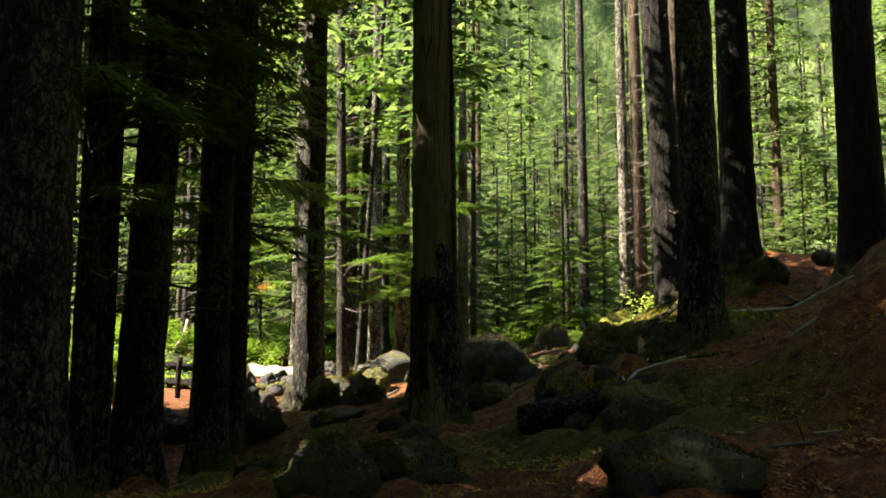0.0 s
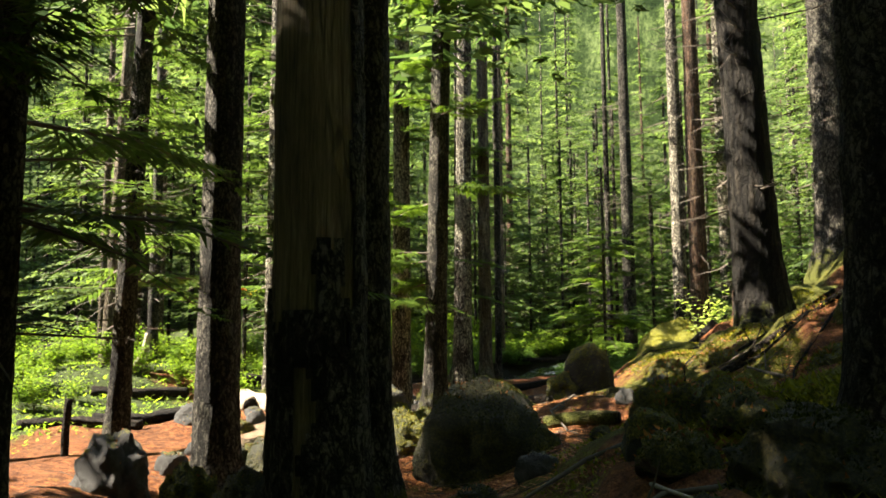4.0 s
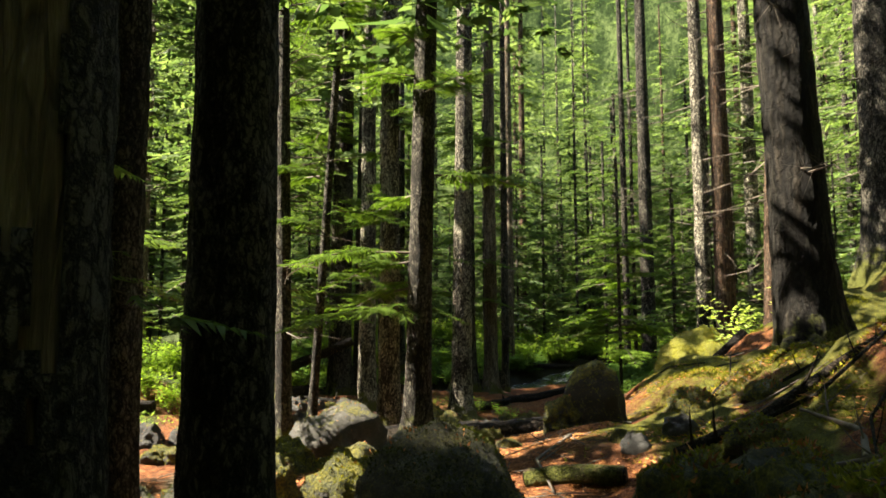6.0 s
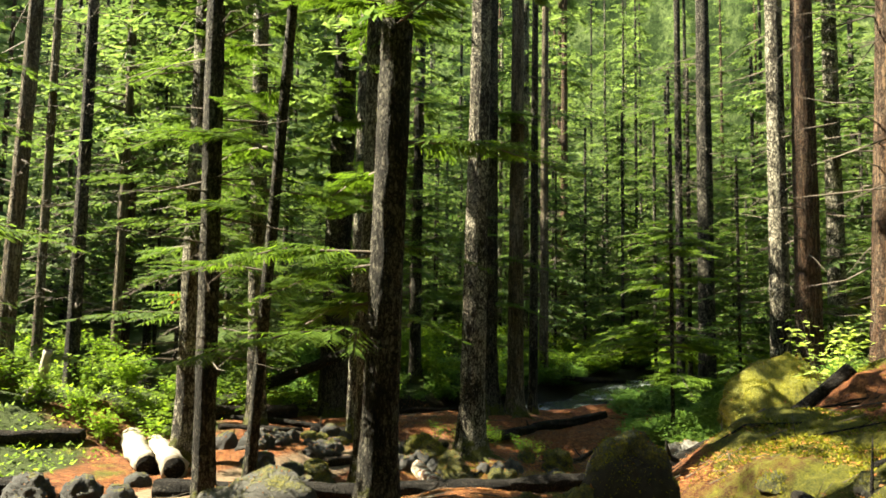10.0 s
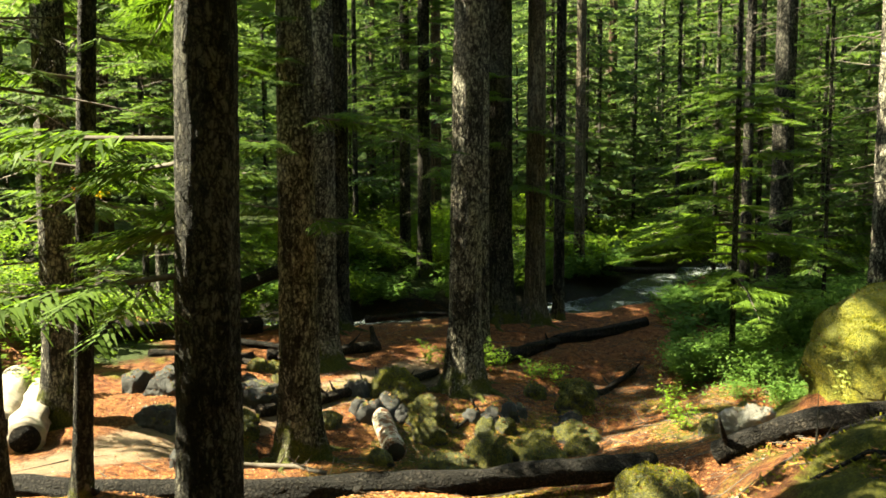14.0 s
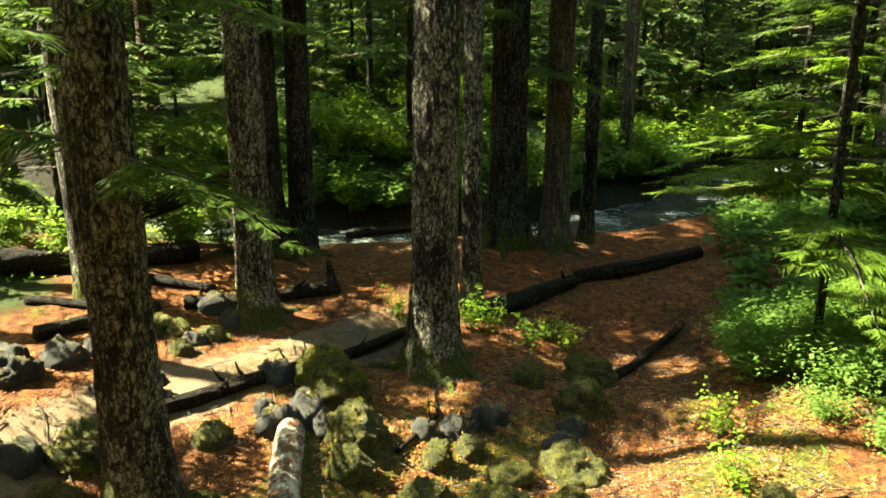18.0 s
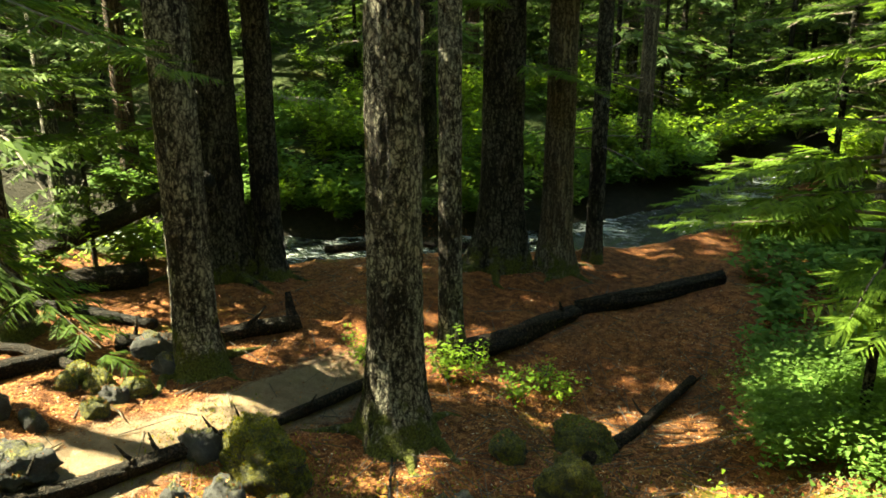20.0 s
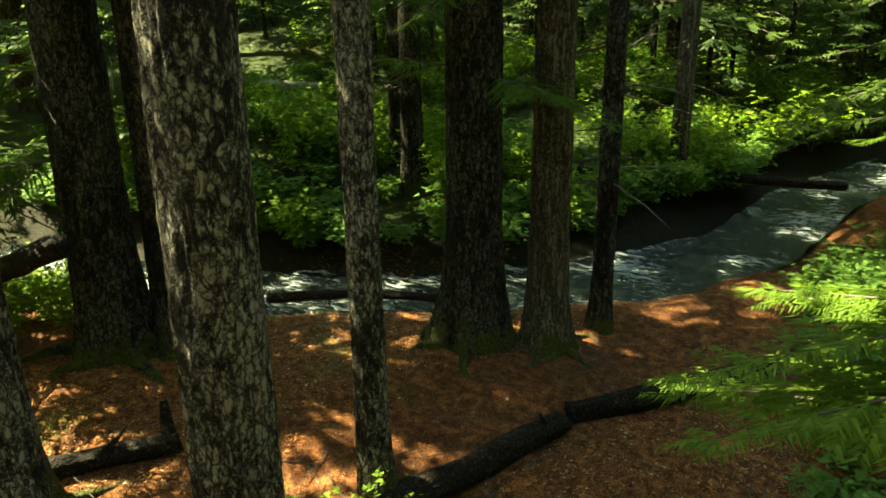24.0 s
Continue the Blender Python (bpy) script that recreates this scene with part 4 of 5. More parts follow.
rock(-3.97, 23.54, 0.36, 0.28, ROCK_BARE)
rock(-2.25, 23.37, 0.24, 0.20, ROCK_BARE)
rock(-2.04, 23.53, 0.31, 0.23, ROCK_BARE)
rock(-1.86, 23.81, 0.29, 0.25, ROCK_BARE)
rock(-1.77, 24.04, 0.24, 0.22, ROCK_BARE)
rock(-1.11, 24.30, 0.30, 0.19, ROCK_BARE)
rock(-1.12, 23.95, 0.34, 0.20, ROCK_BARE)
rock(-4.93, 21.36, 0.38, 0.26, ROCK_BARE)
rock(-4.38, 20.43, 0.52, 0.31, ROCK_BARE)
rock(-6.59, 22.11, 0.37, 0.37, ROCK_BARE)
rock(-5.97, 22.11, 0.57, 0.37, ROCK_BARE)
rock(-5.83, 22.56, 0.43, 0.29, ROCK_BARE)
rock(-5.76, 22.94, 0.32, 0.25, ROCK_BARE)
rock(-5.75, 24.75, 0.45, 0.27, ROCK_BARE)
rock(-5.33, 24.55, 0.33, 0.22, ROCK_BARE)
rock(-5.27, 23.82, 0.28, 0.17, ROCK_BARE)
rock(-6.64, 22.37, 0.25, 0.25, ROCK_BARE)
rock(-5.41, 23.07, 0.25, 0.19, ROCK_BARE)
rock(-5.57, 23.90, 0.34, 0.20, ROCK_MOSS)
rock(-5.83, 23.91, 0.40, 0.20, ROCK_MOSS)
rock(-5.25, 24.05, 0.30, 0.17, ROCK_MOSS)
rock(-5.75, 23.67, 0.24, 0.19, ROCK_MOSS)
rock(-5.21, 23.53, 0.28, 0.18, ROCK_MOSS)
rock(-6.42, 18.39, 0.49, 0.39, ROCK_BARE)
rock(-5.75, 18.13, 0.38, 0.28, ROCK_BARE)
rock(-6.33, 19.38, 0.36, 0.23, ROCK_BARE)
rock(-5.42, 21.18, 0.50, 0.28, ROCK_BARE)
rock(-4.98, 22.53, 0.65, 0.33, ROCK_BARE)
rock(-6.35, 17.52, 0.53, 0.30, ROCK_MOSS)
rock(-5.87, 17.53, 0.67, 0.30, ROCK_MOSS)
rock(-4.44, 16.77, 0.63, 0.27, ROCK_MOSS)
rock(-1.04, 17.04, 0.38, 0.19, ROCK_MOSS)
rock(-0.89, 18.25, 0.36, 0.19, ROCK_MOSS)
rock(-0.69, 18.45, 0.33, 0.21, ROCK_MOSS)
rock(-3.40, 15.40, 0.88, 0.46, ROCK_MOSS)
rock(-2.04, 14.29, 0.67, 0.31, ROCK_MOSS)
rock(-1.22, 13.45, 0.58, 0.25, ROCK_MOSS)
rock(-1.33, 16.17, 0.26, 0.16, ROCK_MOSS)
rock(-2.27, 17.14, 0.44, 0.29, ROCK_MOSS)
rock(-0.40, 13.73, 0.23, 0.10, ROCK_MOSS)
rock(0.74, 12.52, 0.22, 0.17, ROCK_BARE)
rock(1.08, 12.81, 0.28, 0.18, ROCK_BARE)
rock(-5.85, 18.41, 0.39, 0.31, ROCK_BARE)
rock(-3.92, 13.00, 0.71, 0.63, ROCK_MOSS_SHADED)
rock(-3.36, 13.16, 0.75, 0.49, ROCK_MOSS_SHADED)
rock(-2.24, 10.86, 0.35, 0.26, ROCK_MOSS_SHADED)
rock(-0.64, 9.07, 0.46, 0.30, ROCK_MOSS_SHADED)
rock(-1.06, 8.58, 0.54, 0.27, ROCK_MOSS_SHADED)
rock(0.24, 7.57, 0.46, 0.33, ROCK_MOSS_SHADED)
rock(-0.46, 9.70, 0.32, 0.19, ROCK_MOSS_SHADED)
rock(0.65, 7.33, 0.21, 0.14, ROCK_MOSS_SHADED)
rock(0.75, 7.71, 0.23, 0.15, ROCK_MOSS_SHADED)
rock(-9.15, 14.71, 0.87, 0.39, ROCK_MOSS_SHADED)
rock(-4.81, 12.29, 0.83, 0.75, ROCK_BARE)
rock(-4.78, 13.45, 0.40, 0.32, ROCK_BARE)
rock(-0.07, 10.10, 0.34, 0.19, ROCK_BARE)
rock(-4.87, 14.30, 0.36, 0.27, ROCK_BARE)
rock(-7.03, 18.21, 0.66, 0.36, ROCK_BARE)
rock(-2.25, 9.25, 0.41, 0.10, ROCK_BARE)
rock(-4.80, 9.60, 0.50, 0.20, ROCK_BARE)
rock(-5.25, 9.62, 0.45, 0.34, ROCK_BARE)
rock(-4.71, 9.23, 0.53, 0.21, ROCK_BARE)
rock(-0.87, 5.37, 0.77, 0.37, ROCK_MOSS_SHADED)
rock(-1.29, 4.90, 0.65, 0.41, ROCK_MOSS_SHADED)
rock(0.80, 5.99, 0.57, 0.27, ROCK_MOSS_SHADED)
rock(0.75, 4.23, 0.81, 0.30, ROCK_MOSS_SHADED)
rock(0.37, 6.53, 0.27, 0.14, ROCK_MOSS_SHADED)
rock(1.20, 9.28, 0.20, 0.26, ROCK_MOSS_SHADED)
rock(-3.35, 9.10, 0.72, 0.40, ROCK_MOSS_SHADED)
rock(-4.34, 9.07, 0.47, 0.27, ROCK_MOSS_SHADED)
rock(3.40, 11.68, 0.57, 0.41, ROCK_MOSS_SHADED)
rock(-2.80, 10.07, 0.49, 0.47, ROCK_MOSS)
rock(-2.19, 9.84, 0.52, 0.38, ROCK_MOSS_SHADED)
rock(-2.85, 13.77, 0.62, 0.48, ROCK_MOSS)
rock(-3.56, 13.39, 0.52, 0.38, ROCK_MOSS)
rock(-0.49, 9.25, 0.42, 0.23, ROCK_MOSS)
rock(0.71, 9.23, 0.36, 0.34, ROCK_MOSS)
rock(1.19, 9.63, 0.30, 0.30, ROCK_MOSS)
rock(0.88, 6.35, 0.64, 0.25, ROCK_MOSS)
rock(0.28, 7.34, 0.43, 0.27, ROCK_MOSS)
rock(-1.35, 5.17, 0.50, 0.47, ROCK_MOSS)
rock(-0.13, 11.41, 0.43, 0.28, ROCK_MOSS)

rock(-3.25, 17.05, 1.62, 0.82, ROCK_GREY, "large grey boulder with a faceted top and some moss", 0.95, 0.7, 0.15, -0.05, "boulder", 4, 0.14)
rock(-0.65, 11.60, 1.22, 0.90, ROCK_MOSS_SHADED, "large rounded mossy boulder coloured dark for the shade", 0.25, 0.9, 0.0, 0.0, "boulder", 4, 0.09)
rock(-1.60, 12.50, 0.75, 0.55, ROCK_MOSS, "rounded mossy boulder beside a larger one", 0.3, 0.9, 0.0, 0.0, "boulder", 4)
rock(-1.42, 16.15, 0.82, 0.50, ROCK_MOSS, "flat-topped mossy block of stone", 0.85, 0.6, 0.1, 0.0, "boulder", 4)
rock(0.38, 16.40, 0.78, 1.02, ROCK_SHADED, "upright boulder with moss on its top, sides coloured black for shade", 0.6, 0.9, 0.0, -0.12, "boulder", 4, 0.10)
rock(0.05, 16.30, 0.55, 0.50, ROCK_MOSS, "mossy stone leaning against a dark boulder", 0.4, 0.9, 0.3, 0.0, "boulder", 4)
rock(2.42, 22.1, 1.75, 1.35, ROCK_SUNLIT, "big boulder with yellow-green moss, coloured bright for the sun", 0.45, 0.9, 0.2, -0.05, "boulder", 4, 0.15)
rock(1.35, 8.2, 0.75, 0.45, ROCK_MOSS_SHADED, "", 0.4)
# loose stones and mossy lumps in the shade at the start and on the bank
shade_rng = random.Random(5)
for k in range(34):
    x, y = (shade_rng.uniform(-2.6, 2.2), shade_rng.uniform(4.2, 10.6)) if k < 30 else (shade_rng.uniform(0.5, 2.4), shade_rng.uniform(10.2, 16.5))
    if abs(x - 0.25) < 0.55 and y < 10 or near_line(np.array(x), np.array(y), TRAIL) < 0.5:
        continue
    w = shade_rng.uniform(0.14, 0.40)
    rock(x, y, w, w * shade_rng.uniform(0.5, 0.8), shade_rng.choice([ROCK_MOSS_SHADED, ROCK_SHADED, ROCK_MOSS]), "mossy stone on the shaded slope", 0.35)
rock(1.05, 21.75, 0.58, 0.24, ROCK_PALE, "pale flat stone in the sun", 0.8, 0.5, 0.2, 0.05)
rock(0.25, 20.6, 0.75, 0.38, ROCK_MOSS, "mossy stone against the fallen log", 0.3, 0.8, 0.0, 0.0)


def hummock(x, y, wide, high, k):
    """A cushion of moss and roots over a black body that paints the shade beneath."""
    off = Vector((k * 5.1, k * 2.7, 3))
    t = thing("hummock", spot(x, y, -0.09), "moss cushion on the bank over shade painted as a black hollow", "hummock", "hummocks", turn=0.25 * math.sin(k * 2.3))
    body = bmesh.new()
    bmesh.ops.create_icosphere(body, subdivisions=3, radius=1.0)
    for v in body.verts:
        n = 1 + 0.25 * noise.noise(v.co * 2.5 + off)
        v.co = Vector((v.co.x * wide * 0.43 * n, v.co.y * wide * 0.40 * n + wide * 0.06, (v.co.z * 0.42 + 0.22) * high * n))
    part("hollow", body, HOLLOW_BLACK, t, "black body painted as the shade under the moss")
    cap = bmesh.new()
    bmesh.ops.create_icosphere(cap, subdivisions=4, radius=1.0)
    for v in cap.verts:
        u = v.co.copy()
        n = 1 + 0.20 * noise.noise(u * 1.9 + off) + 0.12 * noise.noise(u * 5 + off) + 0.05 * noise.noise(u * 13 + off)
        rim = 0.06 * noise.noise(Vector((u.x * 3, u.y * 3, 0)) + off)
        z = max(u.z, -0.12) if u.y < 0.25 else u.z
        v.co = Vector((u.x * wide * 0.54 * n, u.y * wide * 0.52 * n, (0.42 + rim + z * 0.58 * n) * high))
    me = bpy.data.meshes.new("cap")
    cap.to_mesh(me)
    cap.free()
    me.shade_smooth()
    skin = part("cap", me, HUMMOCK_MOSS, t)
    # Cushions near the start get the moss that has shade in its colour.
    tufts(skin, me, 700 + k, 6000, 0.020, MOSS_TUFT if y > 9.5 else MOSS_TUFT_SHADED, "moss", 0.0, 5.0)
    tufts(skin, me, 740 + k, 1200, 0.035, LITTER, "needle_litter", 0.35, 4.0)


HUMMOCK_MOSS = rock_material("hummock_moss", (0.030, 0.014, 0.007), (0.13, 0.06, 0.025), 0.15, tone=0.8)
HUMMOCKS = [(1.29, 14.0, 0.44, 0.36), (1.50, 11.9, 0.42, 0.38), (0.85, 9.85, 0.46, 0.40), (1.85, 13.3, 0.36, 0.26), (1.55, 16.9, 0.30, 0.22), (1.19, 9.3, 0.36, 0.32),
            (0.78, 8.85, 0.42, 0.34), (1.45, 10.7, 0.42, 0.34), (2.1, 10.2, 0.46, 0.28)]
for k, row in enumerate(HUMMOCKS):
    hummock(*row, k)


# ---- logs ----
logs = 0


def log(points, dia, material, label, taper=0.85, ends=True, lift=0.35, cut=LOGGREY, name="log", category="log", stubs=0, free_z=False, rough=0.26):
    """A fallen log; its points are x, y and, if free_z, z. A stub is a broken-off branch."""
    global logs
    logs += 1
    g = [Vector(p) if free_z else Vector(spot(p[0], p[1], dia * lift)) for p in points]
    root = thing(name, g[0], label, category, "fallen wood")
    loc = [p - g[0] for p in g]
    n = len(loc)
    radii = [dia / 2 * (1 + (taper - 1) * i / (n - 1)) for i in range(n)]
    skin = tube(loc, radii, 20 if dia > 0.15 else 9, logs, rough)
    bark = part("bark", skin, material, root)
    if material in (LOGWOOD, LOGGREY) and dia > 0.1:
        tufts(bark, skin, logs + 40, 900, 0.022, MOSS_TUFT, "moss", 0.2, 3.0)
        tufts(bark, skin, logs + 90, 350, 0.03, LITTER, "needle_litter", 0.5, 3.0)
    if ends and dia > 0.12:
        for p, q, r in ((loc[0], loc[1], radii[0]), (loc[-1], loc[-2], radii[-1])):
            d = (p - q).normalized()
            part("cut_end", tube([p - d * 0.02, p + d * 0.012], [r * 0.86, r * 0.80], 14, logs, 0.05), cut, root, "bare wood of the log's end")
    r = random.Random(logs)
    for _ in range(stubs):
        i = r.randrange(n - 1)
        p = loc[i].lerp(loc[i + 1], r.uniform(0.1, 0.9))
        d = Vector((r.uniform(-1, 1), r.uniform(-1, 1), r.uniform(0.3, 1.1))).normalized()
        ln = r.uniform(0.12, 0.32)
        part("stub", tube([p, p + d * (dia * 0.5 + ln * 0.5), p + d * (dia * 0.5 + ln) + Vector((0, 0, 0.05))], [dia * 0.16, dia * 0.11, dia * 0.03], 7, logs), material, root)
    return root


log([(-5.6, 18.75), (-3.4, 19.4), (-1.6, 20.2), (0.2, 21.2)], 0.25, LOGGREY, "long dark fallen log lying across the hollow", 0.95, stubs=2)
log([(0.75, 21.1), (1.3, 21.0), (2.1, 20.9), (3.0, 20.6)], 0.24, LOGGREY, "dark cracked log lying up the mossy bank", 0.9, stubs=1)
log([(-2.9, 18.1), (-1.4, 17.75), (-0.1, 17.6)], 0.24, LOGWOOD, "dark fallen log behind the mossy block", 1.0)
log([(-6.7, 20.1), (-7.4, 20.85), (-8.1, 21.6)], 0.38, LOGWHITE, "bleached cut log in the sun beside the trail", 0.95)
log([(-6.1, 19.9), (-6.85, 20.75), (-7.6, 21.6)], 0.38, LOGWHITE, "bleached cut log in the sun beside the trail", 0.95)
log([(-2.66, 21.75), (-2.95, 22.2), (-3.28, 22.75)], 0.26, LOGPEEL, "short pale cut log with peeling bark", 0.98, cut=HOLLOW_BLACK, rough=0.08)
log([(-2.85, 26.25), (-2.47, 27.2), (-2.08, 28.05)], 0.24, LOGWOOD, "old dark border log along the trail", 0.95, rough=0.36, stubs=1)
log([(-2.06, 28.22), (-1.3, 28.92), (-0.5, 29.6)], 0.23, LOGWOOD, "old dark border log along the trail", 0.85, rough=0.36)
log([(-4.75, 22.2), (-4.4, 22.75), (-4.1, 23.4), (-3.95, 23.75)], 0.16, LOGWOOD, "gnarled dark branch edging the trail", 0.9, stubs=4, ends=False, rough=0.3)
log([(-4.0, 23.7), (-3.75, 24.4), (-3.45, 25.4)], 0.14, LOGWOOD, "gnarled dark branch edging the trail", 0.8, stubs=3, ends=False, rough=0.3)
log([(-6.1, 24.6), (-5.55, 25.05), (-5.1, 25.6), (-4.75, 26.0)], 0.20, LOGWOOD, "dark fallen log with a broken stub", 0.9, stubs=2)
log([(-4.75, 25.95, -0.2), (-4.85, 26.0, 0.0), (-4.92, 26.05, 0.2)], 0.16, LOGWOOD, "black broken stub standing at the log's end", 0.4, free_z=True, ends=False, name="stump", category="stump")
log([(-8.9, 24.0), (-7.9, 25.0), (-7.2, 26.1)], 0.33, LOGWOOD, "thick dark log beside the massive cedar", 0.95)
log([(-8.2, 24.6), (-7.3, 24.85), (-6.1, 25.15)], 0.15, LOGGREY, "thin grey log on the needles", 0.8)
log([(-7.6, 23.6), (-6.6, 23.9), (-5.6, 24.0)], 0.13, LOGWOOD, "thin dark log on the needles", 0.8)
log([(-9.6, 26.0, -0.05), (-7.3, 26.05, 0.9), (-6.0, 26.1, 1.42)], 0.27, LOGGREY, "mossy log leaning against the massive cedar", 0.8, free_z=True)
log([(-1.1, 25.2), (-0.85, 26.1), (-0.5, 27.2)], 0.13, LOGWOOD, "broken mossy stick lying in the hollow", 0.7, stubs=2)
log([(1.0, 12.3), (1.6, 12.45), (2.2, 12.55), (2.9, 12.3)], 0.09, LOGWOOD, "long dark branch lying on the bank", 0.7, stubs=3, ends=False)
log([(1.6, 15.6), (2.0, 15.4), (2.45, 14.9)], 0.10, LOGGREY, "grey branch lying on the bank", 0.7, stubs=2, ends=False)
log([(1.65, 16.6), (1.8, 15.8), (2.1, 15.0)], 0.11, LOGGREY, "pale branch on the sunlit moss", 0.7, ends=False)
log([(-0.1, 12.3), (0.25, 12.2), (0.62, 12.1)], 0.15, BARK_RED, "reddish rotten log below the bank", 0.9)
log([(-0.1, 6.8), (0.45, 6.6), (1.0, 6.4)], 0.26, LOGWOOD, "dark mossy log across the rocks", 0.95)
log([(-4.4, 6.4), (-4.8, 7.4), (-5.4, 9.4)], 0.15, LOGWOOD, "dark branch lying among the stones", 0.8, stubs=2)
log([(-5.5, 8.8), (-4.6, 9.05), (-3.9, 9.4)], 0.25, LOGWOOD, "dark log lying among the stones", 0.9)
log([(-4.9, 34.6), (-4.0, 34.7), (-2.9, 34.9)], 0.17, LOGWOOD, "mossy log beyond the stream", 0.9)
log([(-2.6, 35.2), (-1.4, 35.45), (-0.2, 35.7)], 0.17, LOGWOOD, "dark log fallen across the stream", 0.9, lift=1.2)
log([(-16.6, 35.8), (-14, 36.6), (-11.9, 37.3)], 0.20, LOGWHITE, "pale log far in the wood", 0.9, lift=1.5)
log([(-6.4, 29.0), (-5.3, 29.4), (-4.1, 29.8)], 0.13, LOGWOOD, "thin log at the water's edge", 0.8, lift=0.8)
log([(-6.6, 22.9), (-6.35, 23.6), (-6.15, 24.2)], 0.20, LOGWOOD, "dark log edging the trail", 0.9)
log([(-10.4, 20.0), (-9.6, 20.5), (-8.8, 21.3)], 0.25, LOGWOOD, "dark log among the sunlit herbs", 0.9)
log([(-8.6, 17.4), (-7.9, 17.9), (-7.2, 18.6)], 0.24, LOGGREY, "grey log with a sunlit top", 0.95)
log([(-9.5, 16.6), (-8.6, 17.1), (-7.6, 17.4)], 0.20, LOGWOOD, "dark log at the herbs' edge", 0.9)
log([(-10.6, 21.8, 0.45), (-10.3, 21.9, 1.0), (-10.2, 21.9, 1.5)], 0.2, LOGWHITE, "pale broken stump among the herbs", 0.8, free_z=True, name="stump", category="stump")
log([(-6.68, 13.98, -0.3), (-6.68, 13.98, 0.2), (-6.66, 13.98, 0.62)], 0.12, LOGWOOD, "thin dark stump beside the boulder", 0.9, free_z=True, name="stump", category="stump")
log([(-4.5, 20.7), (-4.0, 20.95), (-3.5, 21.0), (-3.1, 20.9)], 0.07, TWIG, "thin crooked fallen branch", 0.6, stubs=4, ends=False)
log([(-3.35, 20.3), (-3.15, 20.6), (-2.8, 20.75)], 0.045, LOGWHITE, "thin bleached branch lying by a root", 0.5, stubs=3, ends=False)
log([(-2.55, 20.9), (-2.4, 20.75), (-2.35, 20.5)], 0.05, LOGWHITE, "thin bleached stick lying on moss", 0.5, ends=False)
log([(5.2, 14.6), (6.4, 17.2), (7.6, 19.8)], 0.30, LOGWOOD, "dark fallen snag high on the bank", 0.8, lift=1.5, stubs=5)

# ---- the stream ----
sl = np.array(STREAM)
seg = np.concatenate([[0], np.cumsum(np.hypot(*np.diff(sl, axis=0).T))])
ss = np.arange(0, seg[-1], 0.12)
cx, cy = np.interp(ss, seg, sl[:, 0]), np.interp(ss, seg, sl[:, 1])
for _ in range(30):
    cx[1:-1], cy[1:-1] = (cx[:-2] + cx[1:-1] * 2 + cx[2:]) / 4, (cy[:-2] + cy[1:-1] * 2 + cy[2:]) / 4
tx, ty = np.gradient(cx), np.gradient(cy)
tl = np.hypot(tx, ty)
level = land(cx, cy)
level = np.minimum.accumulate(np.convolve(np.pad(level, 12, "edge"), np.ones(25) / 25, "valid")) - 0.17
across = np.linspace(-0.75, 1.5, 24)
wide = np.interp(cy, [31.0, 34.0], [1.0, 0.62])[:, None]
wx, wy = cx[:, None] - (ty / tl)[:, None] * across * wide, cy[:, None] + (tx / tl)[:, None] * across * wide
wz = level[:, None] + 0.025 * wave(wx, wy, 7, 31) + 0.018 * wave(wx, wy, 15, 32)
m, n = wx.shape
idx = np.arange(m * n).reshape(m, n)
water_mesh = mesh_of("water", np.stack([wx, wy, wz], -1).reshape(-1, 3), np.stack([idx[:-1, :-1], idx[:-1, 1:], idx[1:, 1:], idx[1:, :-1]], -1).reshape(-1, 4))
WATER, nt, b = shader("stream_water")
v = coords(nt)
rip = noise_tex(nt, v, 6, 6, 0.7, 1.2)
foam = ramp(nt, maths(nt, "MULTIPLY", noise_tex(nt, coords(nt, (0.45, 1.5, 1)), 6.5, 7, 0.78, 1.2), maths(nt, "ADD", noise_tex(nt, v, 0.9, 3), 0.5)), [(0.55, (0, 0, 0)), (0.66, (1, 1, 1))])
nt.links.new(mix(nt, foam, (0.004, 0.007, 0.005), (0.30, 0.34, 0.33)), b.inputs["Base Color"])
nt.links.new(mix(nt, foam, (0.12, 0.12, 0.12), (0.6, 0.6, 0.6)), b.inputs["Roughness"])
bump(nt, b, rip, 0.7, 0.08)
water_mesh.materials.append(WATER)
tagged(new("water", water_mesh), "shallow forest stream with white ripples", "stream", kind="structure")


# ---- shrubs, herbs and litter ----
def shrub_meshes(seed, high, wide, leaves, leaf, stems=9):
    """Broad leaves on thin arching stems."""
    r = np.random.RandomState(seed)
    a, h = r.uniform(0, 6.283, stems), high * r.uniform(0.5, 1.0, stems)
    top = np.stack([np.cos(a) * wide * r.uniform(0.2, 0.9, stems), np.sin(a) * wide * r.uniform(0.2, 0.9, stems), h], 1)
    k = r.randint(0, stems, leaves)
    t = r.uniform(0.35, 1.0, leaves)
    base = top[k] * np.stack([t ** 1.4, t ** 1.4, t], 1) + r.normal(0, 0.10 * wide + 0.02, (leaves, 3)) * [1, 1, 0.6]
    base[:, 2] = np.maximum(base[:, 2], 0.04)
    b = r.uniform(0, 6.283, leaves)
    way = np.stack([np.cos(b), np.sin(b), r.uniform(-0.45, 0.25, leaves)], 1)
    up = np.tile([0.0, 0.0, 1.0], (leaves, 1)) + r.uniform(-0.35, 0.35, (leaves, 3))
    size = leaf * r.uniform(0.6, 1.3, leaves)
    lv, lf = kites(base, way / np.linalg.norm(way, axis=1, keepdims=True), up, size, size * 0.62)
    sv, sf = sticks(np.zeros((stems, 3)), top, np.full(stems, 0.006), np.full(stems, 0.002))
    stem = mesh_of("stems", sv, sf)
    stem.materials.append(TWIG)
    return mesh_of("leaves", lv, lf, False), stem


